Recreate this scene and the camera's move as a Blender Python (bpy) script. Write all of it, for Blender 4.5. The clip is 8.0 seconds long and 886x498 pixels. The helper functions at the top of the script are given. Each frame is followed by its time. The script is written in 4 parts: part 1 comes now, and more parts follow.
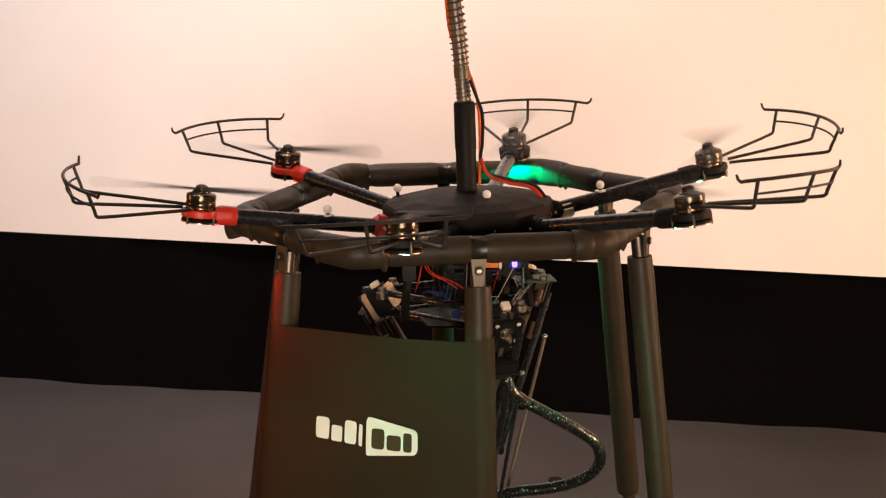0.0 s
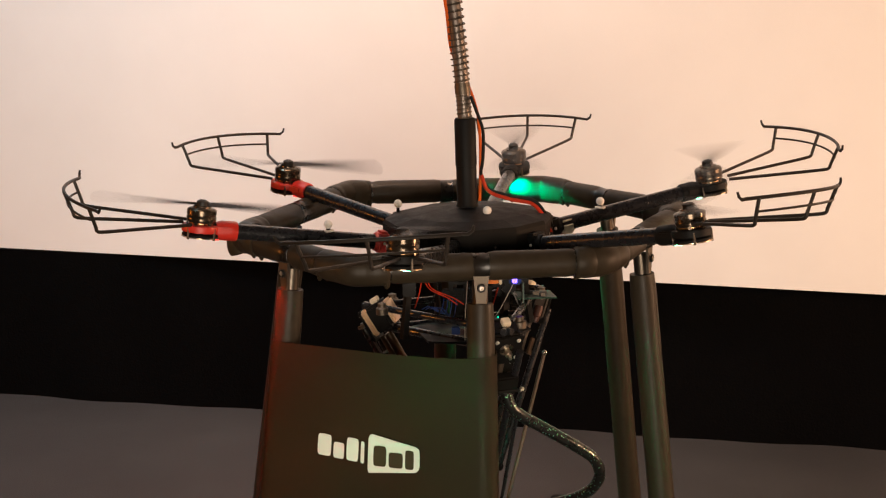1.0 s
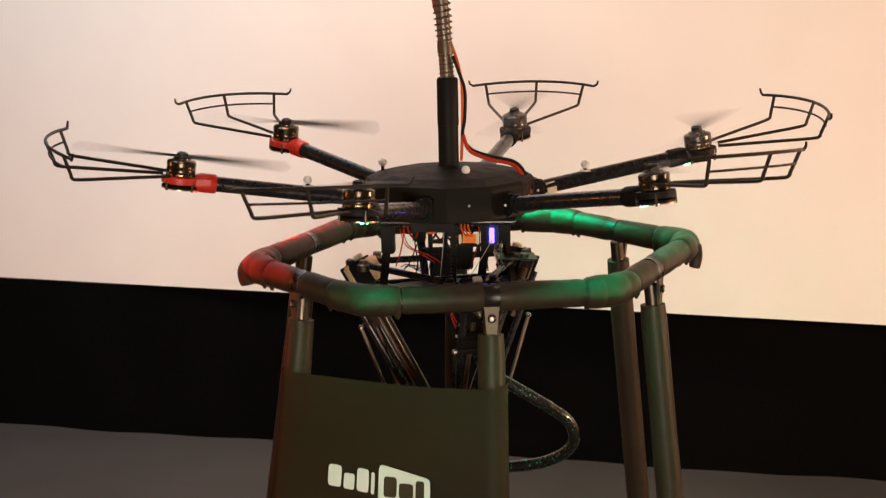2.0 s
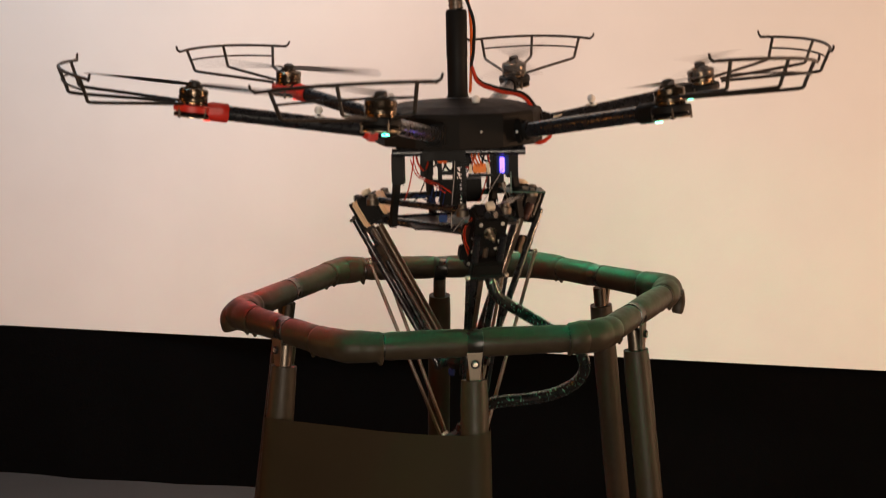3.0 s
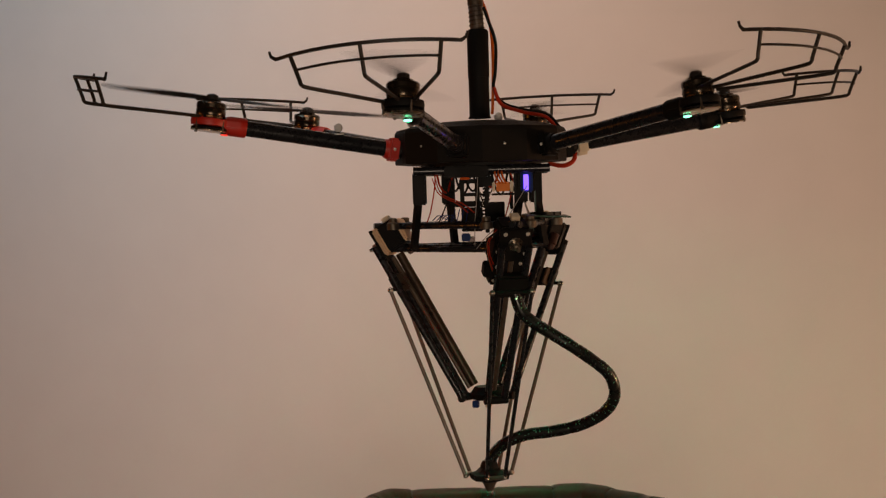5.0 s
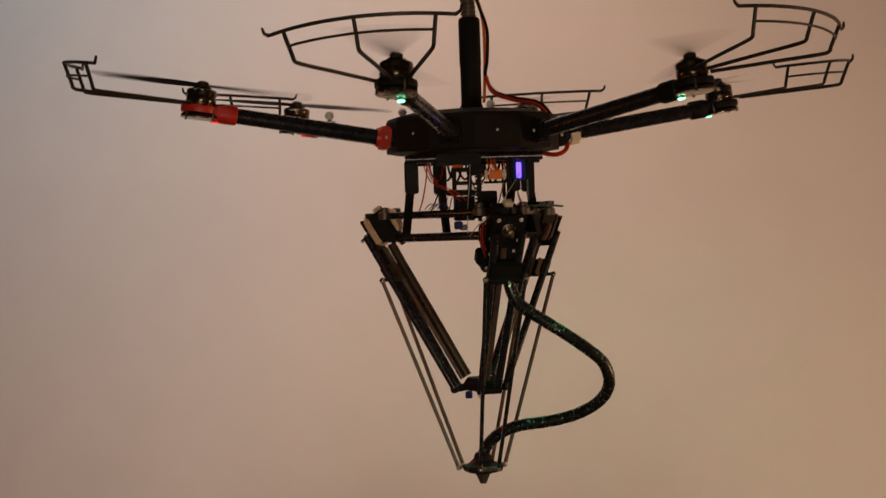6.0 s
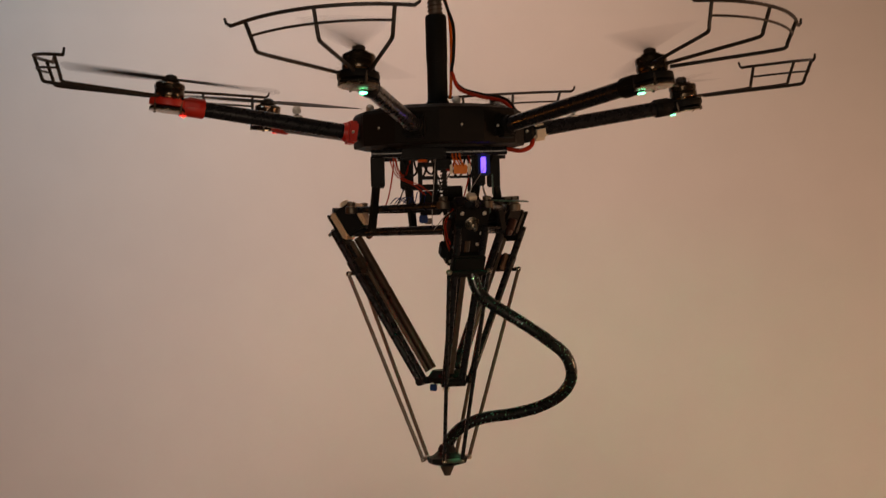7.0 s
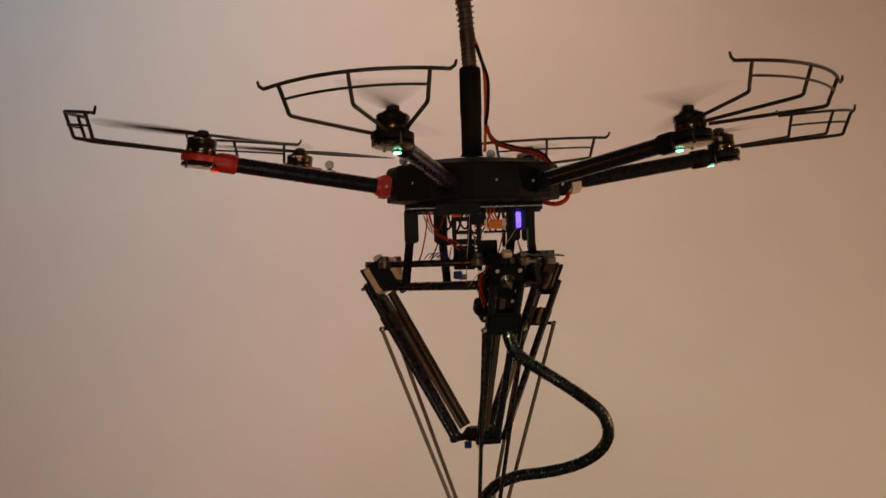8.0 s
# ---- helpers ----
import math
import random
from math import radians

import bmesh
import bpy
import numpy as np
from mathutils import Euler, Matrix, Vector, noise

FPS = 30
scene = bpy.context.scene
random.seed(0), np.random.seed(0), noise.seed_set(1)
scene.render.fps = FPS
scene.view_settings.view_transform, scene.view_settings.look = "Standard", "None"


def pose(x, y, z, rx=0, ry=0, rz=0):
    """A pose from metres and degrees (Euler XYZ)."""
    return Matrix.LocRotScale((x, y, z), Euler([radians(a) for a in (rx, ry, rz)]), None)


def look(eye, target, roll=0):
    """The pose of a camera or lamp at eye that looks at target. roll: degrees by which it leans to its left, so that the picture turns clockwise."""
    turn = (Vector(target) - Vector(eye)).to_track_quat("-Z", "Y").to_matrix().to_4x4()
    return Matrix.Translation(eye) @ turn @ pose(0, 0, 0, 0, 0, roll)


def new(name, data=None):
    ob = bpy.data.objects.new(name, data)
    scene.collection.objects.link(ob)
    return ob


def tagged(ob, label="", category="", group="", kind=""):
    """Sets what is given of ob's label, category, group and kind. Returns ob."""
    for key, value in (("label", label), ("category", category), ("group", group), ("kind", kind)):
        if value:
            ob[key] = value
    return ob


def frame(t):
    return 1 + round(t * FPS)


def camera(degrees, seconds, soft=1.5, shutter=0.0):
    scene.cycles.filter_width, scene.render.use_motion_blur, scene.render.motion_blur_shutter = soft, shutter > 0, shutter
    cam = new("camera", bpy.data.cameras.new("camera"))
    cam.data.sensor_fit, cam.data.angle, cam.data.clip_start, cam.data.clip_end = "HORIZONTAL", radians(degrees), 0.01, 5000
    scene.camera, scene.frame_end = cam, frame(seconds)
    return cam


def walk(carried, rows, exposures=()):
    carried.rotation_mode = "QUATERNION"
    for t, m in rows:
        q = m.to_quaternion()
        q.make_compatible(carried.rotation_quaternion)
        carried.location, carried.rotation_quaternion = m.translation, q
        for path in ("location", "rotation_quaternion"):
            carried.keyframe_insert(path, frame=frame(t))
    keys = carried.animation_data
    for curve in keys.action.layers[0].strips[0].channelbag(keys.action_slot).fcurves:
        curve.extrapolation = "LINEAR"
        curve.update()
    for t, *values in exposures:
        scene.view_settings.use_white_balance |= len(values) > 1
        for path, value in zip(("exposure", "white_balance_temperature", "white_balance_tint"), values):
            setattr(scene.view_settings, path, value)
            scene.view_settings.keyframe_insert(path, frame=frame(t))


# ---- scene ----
cam = camera(30.41, 8.0, soft=1.2, shutter=0.5)


def aim(yaw, pitch, roll):
    """The camera on its tripod: one place, turned by degrees."""
    turn = Matrix.Rotation(radians(yaw), 4, "Z") @ Matrix.Rotation(radians(pitch), 4, "X") @ Matrix.Rotation(radians(roll), 4, "Y")
    return Matrix.Translation((0, -2.320, 1.225)) @ turn @ Matrix.Rotation(radians(90), 4, "X")


walk(cam, [
    (0.0, aim(0.45, -13.06, 0.29)), (0.2, aim(0.52, -12.87, 0.26)), (0.5, aim(0.52, -12.63, 0.24)), (0.8, aim(0.54, -12.57, 0.23)),
    (1.0, aim(0.53, -12.46, 0.23)), (1.1, aim(0.56, -12.46, 0.23)), (1.2, aim(0.56, -12.44, 0.23)), (1.3, aim(0.62, -12.35, 0.24)),
    (1.4, aim(0.65, -12.32, 0.24)), (1.5, aim(0.68, -12.24, 0.24)), (1.6, aim(0.80, -12.22, 0.26)), (1.7, aim(0.92, -12.07, 0.27)),
    (2.8, aim(0.51, -10.04, 0.27)), (2.9, aim(0.33, -10.00, 0.27)), (3.0, aim(0.29, -9.78, 0.26)), (3.1, aim(0.25, -9.70, 0.29)),
    (3.2, aim(0.28, -8.97, 0.31)), (3.3, aim(0.38, -8.17, 0.34)), (3.4, aim(0.51, -7.44, 0.36)), (3.5, aim(0.75, -6.85, 0.39)),
    (3.6, aim(0.98, -5.87, 0.49)), (3.7, aim(1.20, -5.30, 0.59)), (3.8, aim(1.37, -4.76, 0.66)), (3.9, aim(1.48, -4.21, 0.72)),
    (4.0, aim(1.61, -3.79, 0.79)), (4.1, aim(1.69, -3.31, 0.80)), (4.2, aim(1.76, -3.13, 0.81)), (4.3, aim(1.79, -2.97, 0.82)),
    (4.4, aim(1.79, -2.95, 0.83)), (4.5, aim(1.82, -2.77, 0.85)), (4.6, aim(1.82, -2.82, 0.82)), (4.7, aim(1.85, -2.49, 0.79)),
    (5.8, aim(1.77, -1.04, 0.85)), (5.9, aim(1.66, -0.86, 0.90)), (6.0, aim(1.56, -0.59, 0.94)), (6.1, aim(1.41, -0.37, 0.98)),
    (6.2, aim(1.23, -0.17, 1.01)), (6.3, aim(1.10, 0.01, 1.04)), (6.4, aim(0.99, 0.23, 1.07)), (6.5, aim(0.89, 0.47, 1.10)),
    (6.6, aim(0.76, 0.57, 1.12)), (6.7, aim(0.66, 0.58, 1.13)), (6.8, aim(0.65, 0.45, 1.15)), (6.9, aim(0.69, 0.25, 1.16)),
    (7.0, aim(0.82, 0.15, 1.18)), (7.1, aim(0.94, 0.13, 1.19)), (7.2, aim(1.00, 0.26, 1.19)), (7.3, aim(1.09, 0.50, 1.20)),
    (7.4, aim(1.21, 0.82, 1.21)), (7.5, aim(1.33, 1.12, 1.21)), (7.6, aim(1.41, 1.20, 1.22)), (7.7, aim(1.53, 1.19, 1.22)),
    (7.8, aim(1.53, 1.12, 1.23)), (8.0, aim(1.76, 0.83, 1.23)),
], exposures=[(0.0, 1.18, 6280, 9), (0.5, 1.01, 6200, 6), (1.7, 0.97, 6150, 6), (2.8, 0.75, 6050, 6), (3.5, 0.32, 6100, 7), (4.5, -0.45, 6420, 9), (6.0, -0.47, 6900, 13), (8.0, -0.47, 6900, 13)])


# ---- light ----
world = bpy.data.worlds.new("hall_air")
scene.world = world
world.use_nodes = True
world.node_tree.nodes["Background"].inputs[0].default_value = (0.55, 0.6, 0.7, 1)
world.node_tree.nodes["Background"].inputs[1].default_value = 0.015


def lamp(name, eye, target, watts, size, colour, spread=180):
    data = bpy.data.lights.new(name, "AREA")
    data.energy, data.size, data.color, data.spread = watts, size, colour, radians(spread)
    ob = new(name, data)
    ob.matrix_world = look(eye, target)
    return ob


# added soft front light for the stand; no fixture is known there
lamp("front_fill", (0.1, -3.5, 0.66), (0.0, 0.0, 0.58), 7.8, 1.2, (1.0, 0.78, 0.60), 75)
# added unseen lights above, placed only to brighten the screen
lamp("screen_wash_cool", (-1.3, 0.15, 3.55), (-0.75, 1.5, 1.0), 7.2, 0.6, (0.50, 0.81, 1.0), 80)
lamp("screen_wash_warm", (-0.3, 0.30, 3.55), (-0.2, 1.33, 0.7), 7.9, 0.6, (1.0, 0.575, 0.37), 64)
# added unseen side lights that tint the screen's right and left ends
lamp("amber_fill", (2.3, -0.4, 0.80), (1.2, 1.0, 0.75), 26, 0.3, (1.0, 0.545, 0.31))
lamp("orange_fill", (-2.5, -0.3, 0.90), (-0.9, 1.5, 0.8), 6, 0.4, (1.0, 0.30, 0.04))


# ---- materials ----
def material(name, colour, rough=0.6, metal=0.0, grain=40.0, vary=0.25, bump=0.1, bump_scale=300.0, coat=0.0, stains=6.0, spec=0.5):
    """A node material with colour variation at two scales and fine relief, in object space."""
    m = bpy.data.materials.new(name)
    m.use_nodes = True
    n, l = m.node_tree.nodes, m.node_tree.links
    b = n["Principled BSDF"]
    b.inputs["Metallic"].default_value, b.inputs["Coat Weight"].default_value = metal, coat
    b.inputs["Specular IOR Level"].default_value = spec
    at = n.new("ShaderNodeTexCoord")
    fine, broad = n.new("ShaderNodeTexNoise"), n.new("ShaderNodeTexNoise")
    fine.inputs["Scale"].default_value, fine.inputs["Detail"].default_value = grain, 5
    broad.inputs["Scale"].default_value, broad.inputs["Detail"].default_value = stains, 3
    for t in (fine, broad):
        l.new(at.outputs["Object"], t.inputs["Vector"])
    add = n.new("ShaderNodeMath")
    l.new(fine.outputs["Fac"], add.inputs[0])
    l.new(broad.outputs["Fac"], add.inputs[1])
    ramp = n.new("ShaderNodeMapRange")
    ramp.inputs[1].default_value, ramp.inputs[2].default_value = 0.7, 1.3
    ramp.inputs[3].default_value, ramp.inputs[4].default_value = 1 - vary, 1 + vary
    l.new(add.outputs[0], ramp.inputs[0])
    mul = n.new("ShaderNodeVectorMath")
    mul.operation = "SCALE"
    mul.inputs[0].default_value = colour
    l.new(ramp.outputs[0], mul.inputs["Scale"])
    l.new(mul.outputs[0], b.inputs["Base Color"])
    r = n.new("ShaderNodeMapRange")
    r.inputs[1].default_value, r.inputs[2].default_value = 0.3, 0.7
    r.inputs[3].default_value, r.inputs[4].default_value = max(0.03, rough - 0.08), min(1, rough + 0.08)
    l.new(fine.outputs["Fac"], r.inputs[0])
    l.new(r.outputs[0], b.inputs["Roughness"])
    if bump:
        tex, bp = n.new("ShaderNodeTexNoise"), n.new("ShaderNodeBump")
        tex.inputs["Scale"].default_value, tex.inputs["Detail"].default_value = bump_scale, 3
        l.new(at.outputs["Object"], tex.inputs["Vector"])
        bp.inputs["Strength"].default_value, bp.inputs["Distance"].default_value = bump, 0.002
        l.new(tex.outputs["Fac"], bp.inputs["Height"])
        l.new(bp.outputs[0], b.inputs["Normal"])
    return m


def glow(name, colour, strength):
    m = bpy.data.materials.new(name)
    m.use_nodes = True
    b = m.node_tree.nodes["Principled BSDF"]
    b.inputs["Base Color"].default_value = (*colour, 1)
    b.inputs["Emission Color"].default_value = (*colour, 1)
    b.inputs["Emission Strength"].default_value = strength
    return m


def carbon_weave(name):
    """Black woven carbon fibre under clear resin."""
    m = material(name, (0.014, 0.014, 0.016), 0.28, 0.0, 90, 0.12, 0.0, coat=0.3, spec=0.35)
    n, l = m.node_tree.nodes, m.node_tree.links
    at, check, bp = n.new("ShaderNodeTexCoord"), n.new("ShaderNodeTexChecker"), n.new("ShaderNodeBump")
    check.inputs["Scale"].default_value = 420
    turn = n.new("ShaderNodeMapping")
    turn.inputs["Rotation"].default_value = (0.78, 0.78, 0)
    l.new(at.outputs["Object"], turn.inputs["Vector"])
    l.new(turn.outputs[0], check.inputs["Vector"])
    bp.inputs["Strength"].default_value, bp.inputs["Distance"].default_value = 0.04, 0.001
    l.new(check.outputs["Fac"], bp.inputs["Height"])
    l.new(bp.outputs[0], n["Principled BSDF"].inputs["Normal"])
    return m


def glitter(name):
    """Black wrap with small metallic flakes; their green glint is put into the colour."""
    m = material(name, (0.010, 0.010, 0.010), 0.3, 0.0, 60, 0.3, 0.0, coat=0.25)
    n, l = m.node_tree.nodes, m.node_tree.links
    at, cells, pick, bp = (n.new("ShaderNodeTexCoord"), n.new("ShaderNodeTexVoronoi"), n.new("ShaderNodeMath"), n.new("ShaderNodeBump"))
    cells.inputs["Scale"].default_value = 560
    l.new(at.outputs["Object"], cells.inputs["Vector"])
    sep = n.new("ShaderNodeSeparateColor")
    l.new(cells.outputs["Color"], sep.inputs[0])
    pick.operation, pick.inputs[1].default_value = "GREATER_THAN", 0.955
    l.new(sep.outputs[0], pick.inputs[0])
    l.new(pick.outputs[0], n["Principled BSDF"].inputs["Metallic"])
    mix, hue = n.new("ShaderNodeMix"), n.new("ShaderNodeHueSaturation")
    mix.data_type = "RGBA"
    mix.inputs[6].default_value, hue.inputs["Color"].default_value = (0.008, 0.008, 0.008, 1), (0.40, 0.9, 0.68, 1)
    shade = n.new("ShaderNodeMapRange")
    shade.inputs[3].default_value, shade.inputs[4].default_value = 0.42, 0.56
    l.new(sep.outputs[1], shade.inputs[0])
    l.new(shade.outputs[0], hue.inputs["Hue"])
    l.new(hue.outputs[0], mix.inputs[7])
    l.new(pick.outputs[0], mix.inputs[0])
    l.new(mix.outputs[2], n["Principled BSDF"].inputs["Base Color"])
    bp.inputs["Strength"].default_value, bp.inputs["Distance"].default_value = 0.7, 0.002
    l.new(sep.outputs[2], bp.inputs["Height"])
    l.new(bp.outputs[0], n["Principled BSDF"].inputs["Normal"])
    return m


FOAM = material("foam_sleeve", (0.032, 0.0240, 0.0148), 0.47, 0, 90, 0.22, 0.06, 600, stains=14, spec=0.20)
CLAMP = material("clamp_plastic", (0.012, 0.010, 0.008), 0.3, 0, 60, 0.2, 0.0)
PVC = material("dark_pipe", (0.03, 0.03, 0.03), 0.4, 0, 50, 0.2, 0.05)
PIPE = material("leg_steel", (0.10, 0.082, 0.064), 0.36, 0.9, 70, 0.25, 0.1)
BRACKET = material("bracket_steel", (0.13, 0.105, 0.08), 0.5, 0.8, 70, 0.25, 0.03)
# screw heads kept pale and barely metallic: their glint is in the colour
GLINT_SCREW = material("glint_screw", (0.72, 0.68, 0.60), 0.32, 0.25, 80, 0.1, 0.0)
STEEL = material("bright_steel", (0.50, 0.45, 0.38), 0.3, 1.0, 80, 0.15, 0.05)
BLACK = material("black_plastic", (0.0065, 0.006, 0.0055), 0.58, 0, 60, 0.3, 0.12, 500, spec=0.16)
SHELL = material("shell_plastic", (0.0125, 0.0102, 0.0082), 0.62, 0, 60, 0.25, 0.2, 700, spec=0.12)
GUARD = material("guard_plastic", (0.020, 0.015, 0.011), 0.45, 0, 60, 0.25, 0.05, spec=0.35)
CARBON = carbon_weave("carbon_tube")
BRONZE = material("bronze_tube", (0.062, 0.042, 0.027), 0.33, 0.6, 60, 0.25, 0.05)
ROD = material("brown_rod", (0.10, 0.072, 0.05), 0.35, 0.2, 60, 0.25, 0.05)
RED = material("red_plastic", (0.58, 0.028, 0.016), 0.4, 0, 50, 0.15, 0.08)
PLATE_EDGE = material("rim_metal", (0.40, 0.31, 0.21), 0.3, 1.0, 70, 0.2, 0.0)
COPPER = material("copper_winding", (0.62, 0.36, 0.18), 0.3, 1.0, 120, 0.3, 0.2)
BLADE = material("blade_plastic", (0.018, 0.016, 0.014), 0.5, 0, 50, 0.2, 0.0, spec=0.3)
BALL = material("marker_ball", (0.78, 0.74, 0.68), 0.6, 0, 90, 0.08, 0.1)
BOARD = material("circuit_board", (0.010, 0.055, 0.030), 0.45, 0, 200, 0.5, 0.2)
BLUE = material("blue_plastic", (0.014, 0.035, 0.14), 0.55, 0, 60, 0.2, 0.0, spec=0.1)
CREAM = material("cream_tape", (0.72, 0.62, 0.46), 0.7, 0, 50, 0.15, 0.2)
WIRE_RED = material("red_wire", (0.42, 0.03, 0.010), 0.55, 0, 60, 0.15, 0.0, spec=0.1)
# orange raised to hold the board's glow; it emits nothing
LIT_ORANGE_BOARD = material("lit_orange_board", (0.92, 0.26, 0.04), 0.5, 0, 60, 0.2, 0.0, spec=0.2)
WIRE_ORANGE = material("orange_wire", (0.66, 0.11, 0.010), 0.55, 0, 60, 0.15, 0.0, spec=0.1)
ACRYLIC = material("dark_acrylic", (0.006, 0.006, 0.007), 0.5, 0, 40, 0.2, 0.0, spec=0.15)
FEED = material("reddish_metal", (0.045, 0.018, 0.012), 0.4, 0.3, 60, 0.3, 0.1)
WIRE_GREY = material("grey_wire", (0.32, 0.30, 0.28), 0.5, 0, 60, 0.15, 0.0)
WRAP = glitter("glitter_wrap")
FELT = material("black_cloth", (0.0035, 0.0035, 0.0038), 0.95, 0, 30, 0.3, 0.3, 200, stains=3, spec=0.1)
PANEL = material("panel_sheet", (0.047, 0.032, 0.0145), 0.62, 0, 12, 0.14, 0.02, 250, stains=4, spec=0.3)
PRINT = material("white_print", (0.85, 0.84, 0.80), 0.6, 0, 40, 0.05, 0.0)
SCREEN = material("screen_cloth", (0.80, 0.79, 0.77), 0.9, 0, 8, 0.025, 0.08, 500, stains=1.2)
CARPET = material("grey_carpet", (0.029, 0.0283, 0.0282), 0.95, 0, 180, 0.35, 0.7, 350, stains=3)
PAINT = material("dark_wall_paint", (0.06, 0.055, 0.05), 0.8, 0, 20, 0.15, 0.1)
GREEN, RED_LIGHT = (0.0, 1.0, 0.40), (1.0, 0.01, 0.006)
LENS_GREEN, LENS_RED = glow("green_led_lens", (0.20, 1.0, 0.55), 4.5), glow("red_led_lens", (1.0, 0.06, 0.04), 1.3)
LED_FRONT, LED_SIDE, LED_FAR, LED_BACK = (glow("green_led", GREEN, s) for s in (28000, 46000, 22000, 26000))
LED_RED, LED_REAR = glow("red_led", RED_LIGHT, 90000), glow("rear_red_led", RED_LIGHT, 26000)
LED_VIOLET = glow("violet_led", (0.18, 0.09, 1.0), 3.0)


# ---- mesh tools ----
def part(name, bm, mat, parent, label="", m=None, smooth=True):
    bmesh.ops.recalc_face_normals(bm, faces=bm.faces)
    me = bpy.data.meshes.new(name)
    bm.to_mesh(me)
    bm.free()
    return mesh_part(name, me, mat, parent, label, m, smooth)


def mesh_part(name, me, mat, parent, label="", m=None, smooth=True):
    if not me.materials:
        me.materials.append(mat)
        if smooth:
            me.shade_smooth()
            me.set_sharp_from_angle(angle=radians(38))
    ob = new(name, me)
    ob.parent = parent
    if m is not None:
        ob.matrix_basis = m
    return tagged(ob, label)


def thing(name, label, category, group="", kind=""):
    return tagged(new(name), label, category, group, kind)


def sweep(bm, points, radius, sides=10, caps=True, squash=1.0):
    """A tube along points; radius one number or one for each point."""
    pts = [Vector(p) for p in points]
    rad = radius if isinstance(radius, (list, tuple)) else [radius] * len(pts)
    tang = []
    for i in range(len(pts)):
        a, b = pts[max(i - 1, 0)], pts[min(i + 1, len(pts) - 1)]
        tang.append((b - a).normalized())
    up = Vector((0, 0, 1)) if abs(tang[0].z) < 0.9 else Vector((1, 0, 0))
    side = tang[0].cross(up).normalized()
    rings = []
    for p, t, r in zip(pts, tang, rad):
        side = (side - t * side.dot(t)).normalized()
        top = side.cross(t)
        rings.append([bm.verts.new(p + side * r * math.cos(a) + top * r * squash * math.sin(a))
                      for a in (2 * math.pi * k / sides for k in range(sides))])
    for a, b in zip(rings, rings[1:]):
        for k in range(sides):
            bm.faces.new((a[k], a[(k + 1) % sides], b[(k + 1) % sides], b[k]))
    if caps:
        bm.faces.new(rings[0][::-1])
        bm.faces.new(rings[-1])
    return bm


def smooth_path(points, steps=8):
    """Points along a Catmull-Rom curve."""
    p = [Vector(q) for q in points]
    p = [2 * p[0] - p[1], *p, 2 * p[-1] - p[-2]]
    out = []
    for a, b, c, d in zip(p, p[1:], p[2:], p[3:]):
        for k in range(steps):
            t = k / steps
            out.append(0.5 * (2 * b + (c - a) * t + (2 * a - 5 * b + 4 * c - d) * t * t + (3 * b - a - 3 * c + d) * t ** 3))
    return [*out, p[-2]]


def lathe(bm, profile, sides=24, m=None):
    """A turned body: (radius, height) pairs about z."""
    m = m or Matrix()
    rings = [[bm.verts.new(m @ Vector((r * math.cos(a), r * math.sin(a), z))) for a in (2 * math.pi * k / sides for k in range(sides))]
             for r, z in profile]
    for a, b in zip(rings, rings[1:]):
        for k in range(sides):
            bm.faces.new((a[k], a[(k + 1) % sides], b[(k + 1) % sides], b[k]))
    bm.faces.new(rings[0][::-1])
    bm.faces.new(rings[-1])
    return bm


def box(bm, size, m=None, bevel=0.0):
    made = bmesh.ops.create_cube(bm, size=1.0)["verts"]
    bmesh.ops.scale(bm, vec=size, verts=made)
    if bevel:
        edges = list({e for v in made for e in v.link_edges})
        made = list({v for f in bmesh.ops.bevel(bm, geom=edges, offset=bevel, segments=2, affect="EDGES", clamp_overlap=True)["faces"] for v in f.verts} |
                    {v for v in made if v.is_valid})
    if m is not None:
        bmesh.ops.transform(bm, matrix=m, verts=made)
    return bm


def ball(bm, r, at, seg=14):
    bmesh.ops.create_uvsphere(bm, u_segments=seg, v_segments=seg // 2 + 1, radius=r, matrix=Matrix.Translation(at))
    return bm


def outline(bm, loop, depth, m):
    """A flat plate: a closed outline in x, y with thickness along z."""
    a = [bm.verts.new(m @ Vector((x, y, 0))) for x, y in loop]
    b = [bm.verts.new(m @ Vector((x, y, depth))) for x, y in loop]
    bm.faces.new(a[::-1])
    bm.faces.new(b)
    for k in range(len(a)):
        bm.faces.new((a[k], a[(k + 1) % len(a)], b[(k + 1) % len(a)], b[k]))
    return bm


def polar(r, degrees, z=0.0):
    return Vector((r * math.cos(radians(degrees)), r * math.sin(radians(degrees)), z))


def along(a, b, t):
    return Vector(a).lerp(Vector(b), t)


def frame_to(at, z_axis, x_hint):
    """A pose at a point with z along an axis and x near a hint."""
    z = Vector(z_axis).normalized()
    y = z.cross(Vector(x_hint)).normalized()
    x = y.cross(z)
    return Matrix.Translation(at) @ Matrix((x, y, z)).transposed().to_4x4()


# ---- the hall ----
WALL_TURN = -13.49
WALL = Matrix.Translation((0, 1.29, 0)) @ Matrix.Rotation(radians(WALL_TURN), 4, "Z")


SKIRT = WALL @ pose(-1.4, -0.030, 0, 0, 0, 2.0) @ pose(1.4, 0, 0)


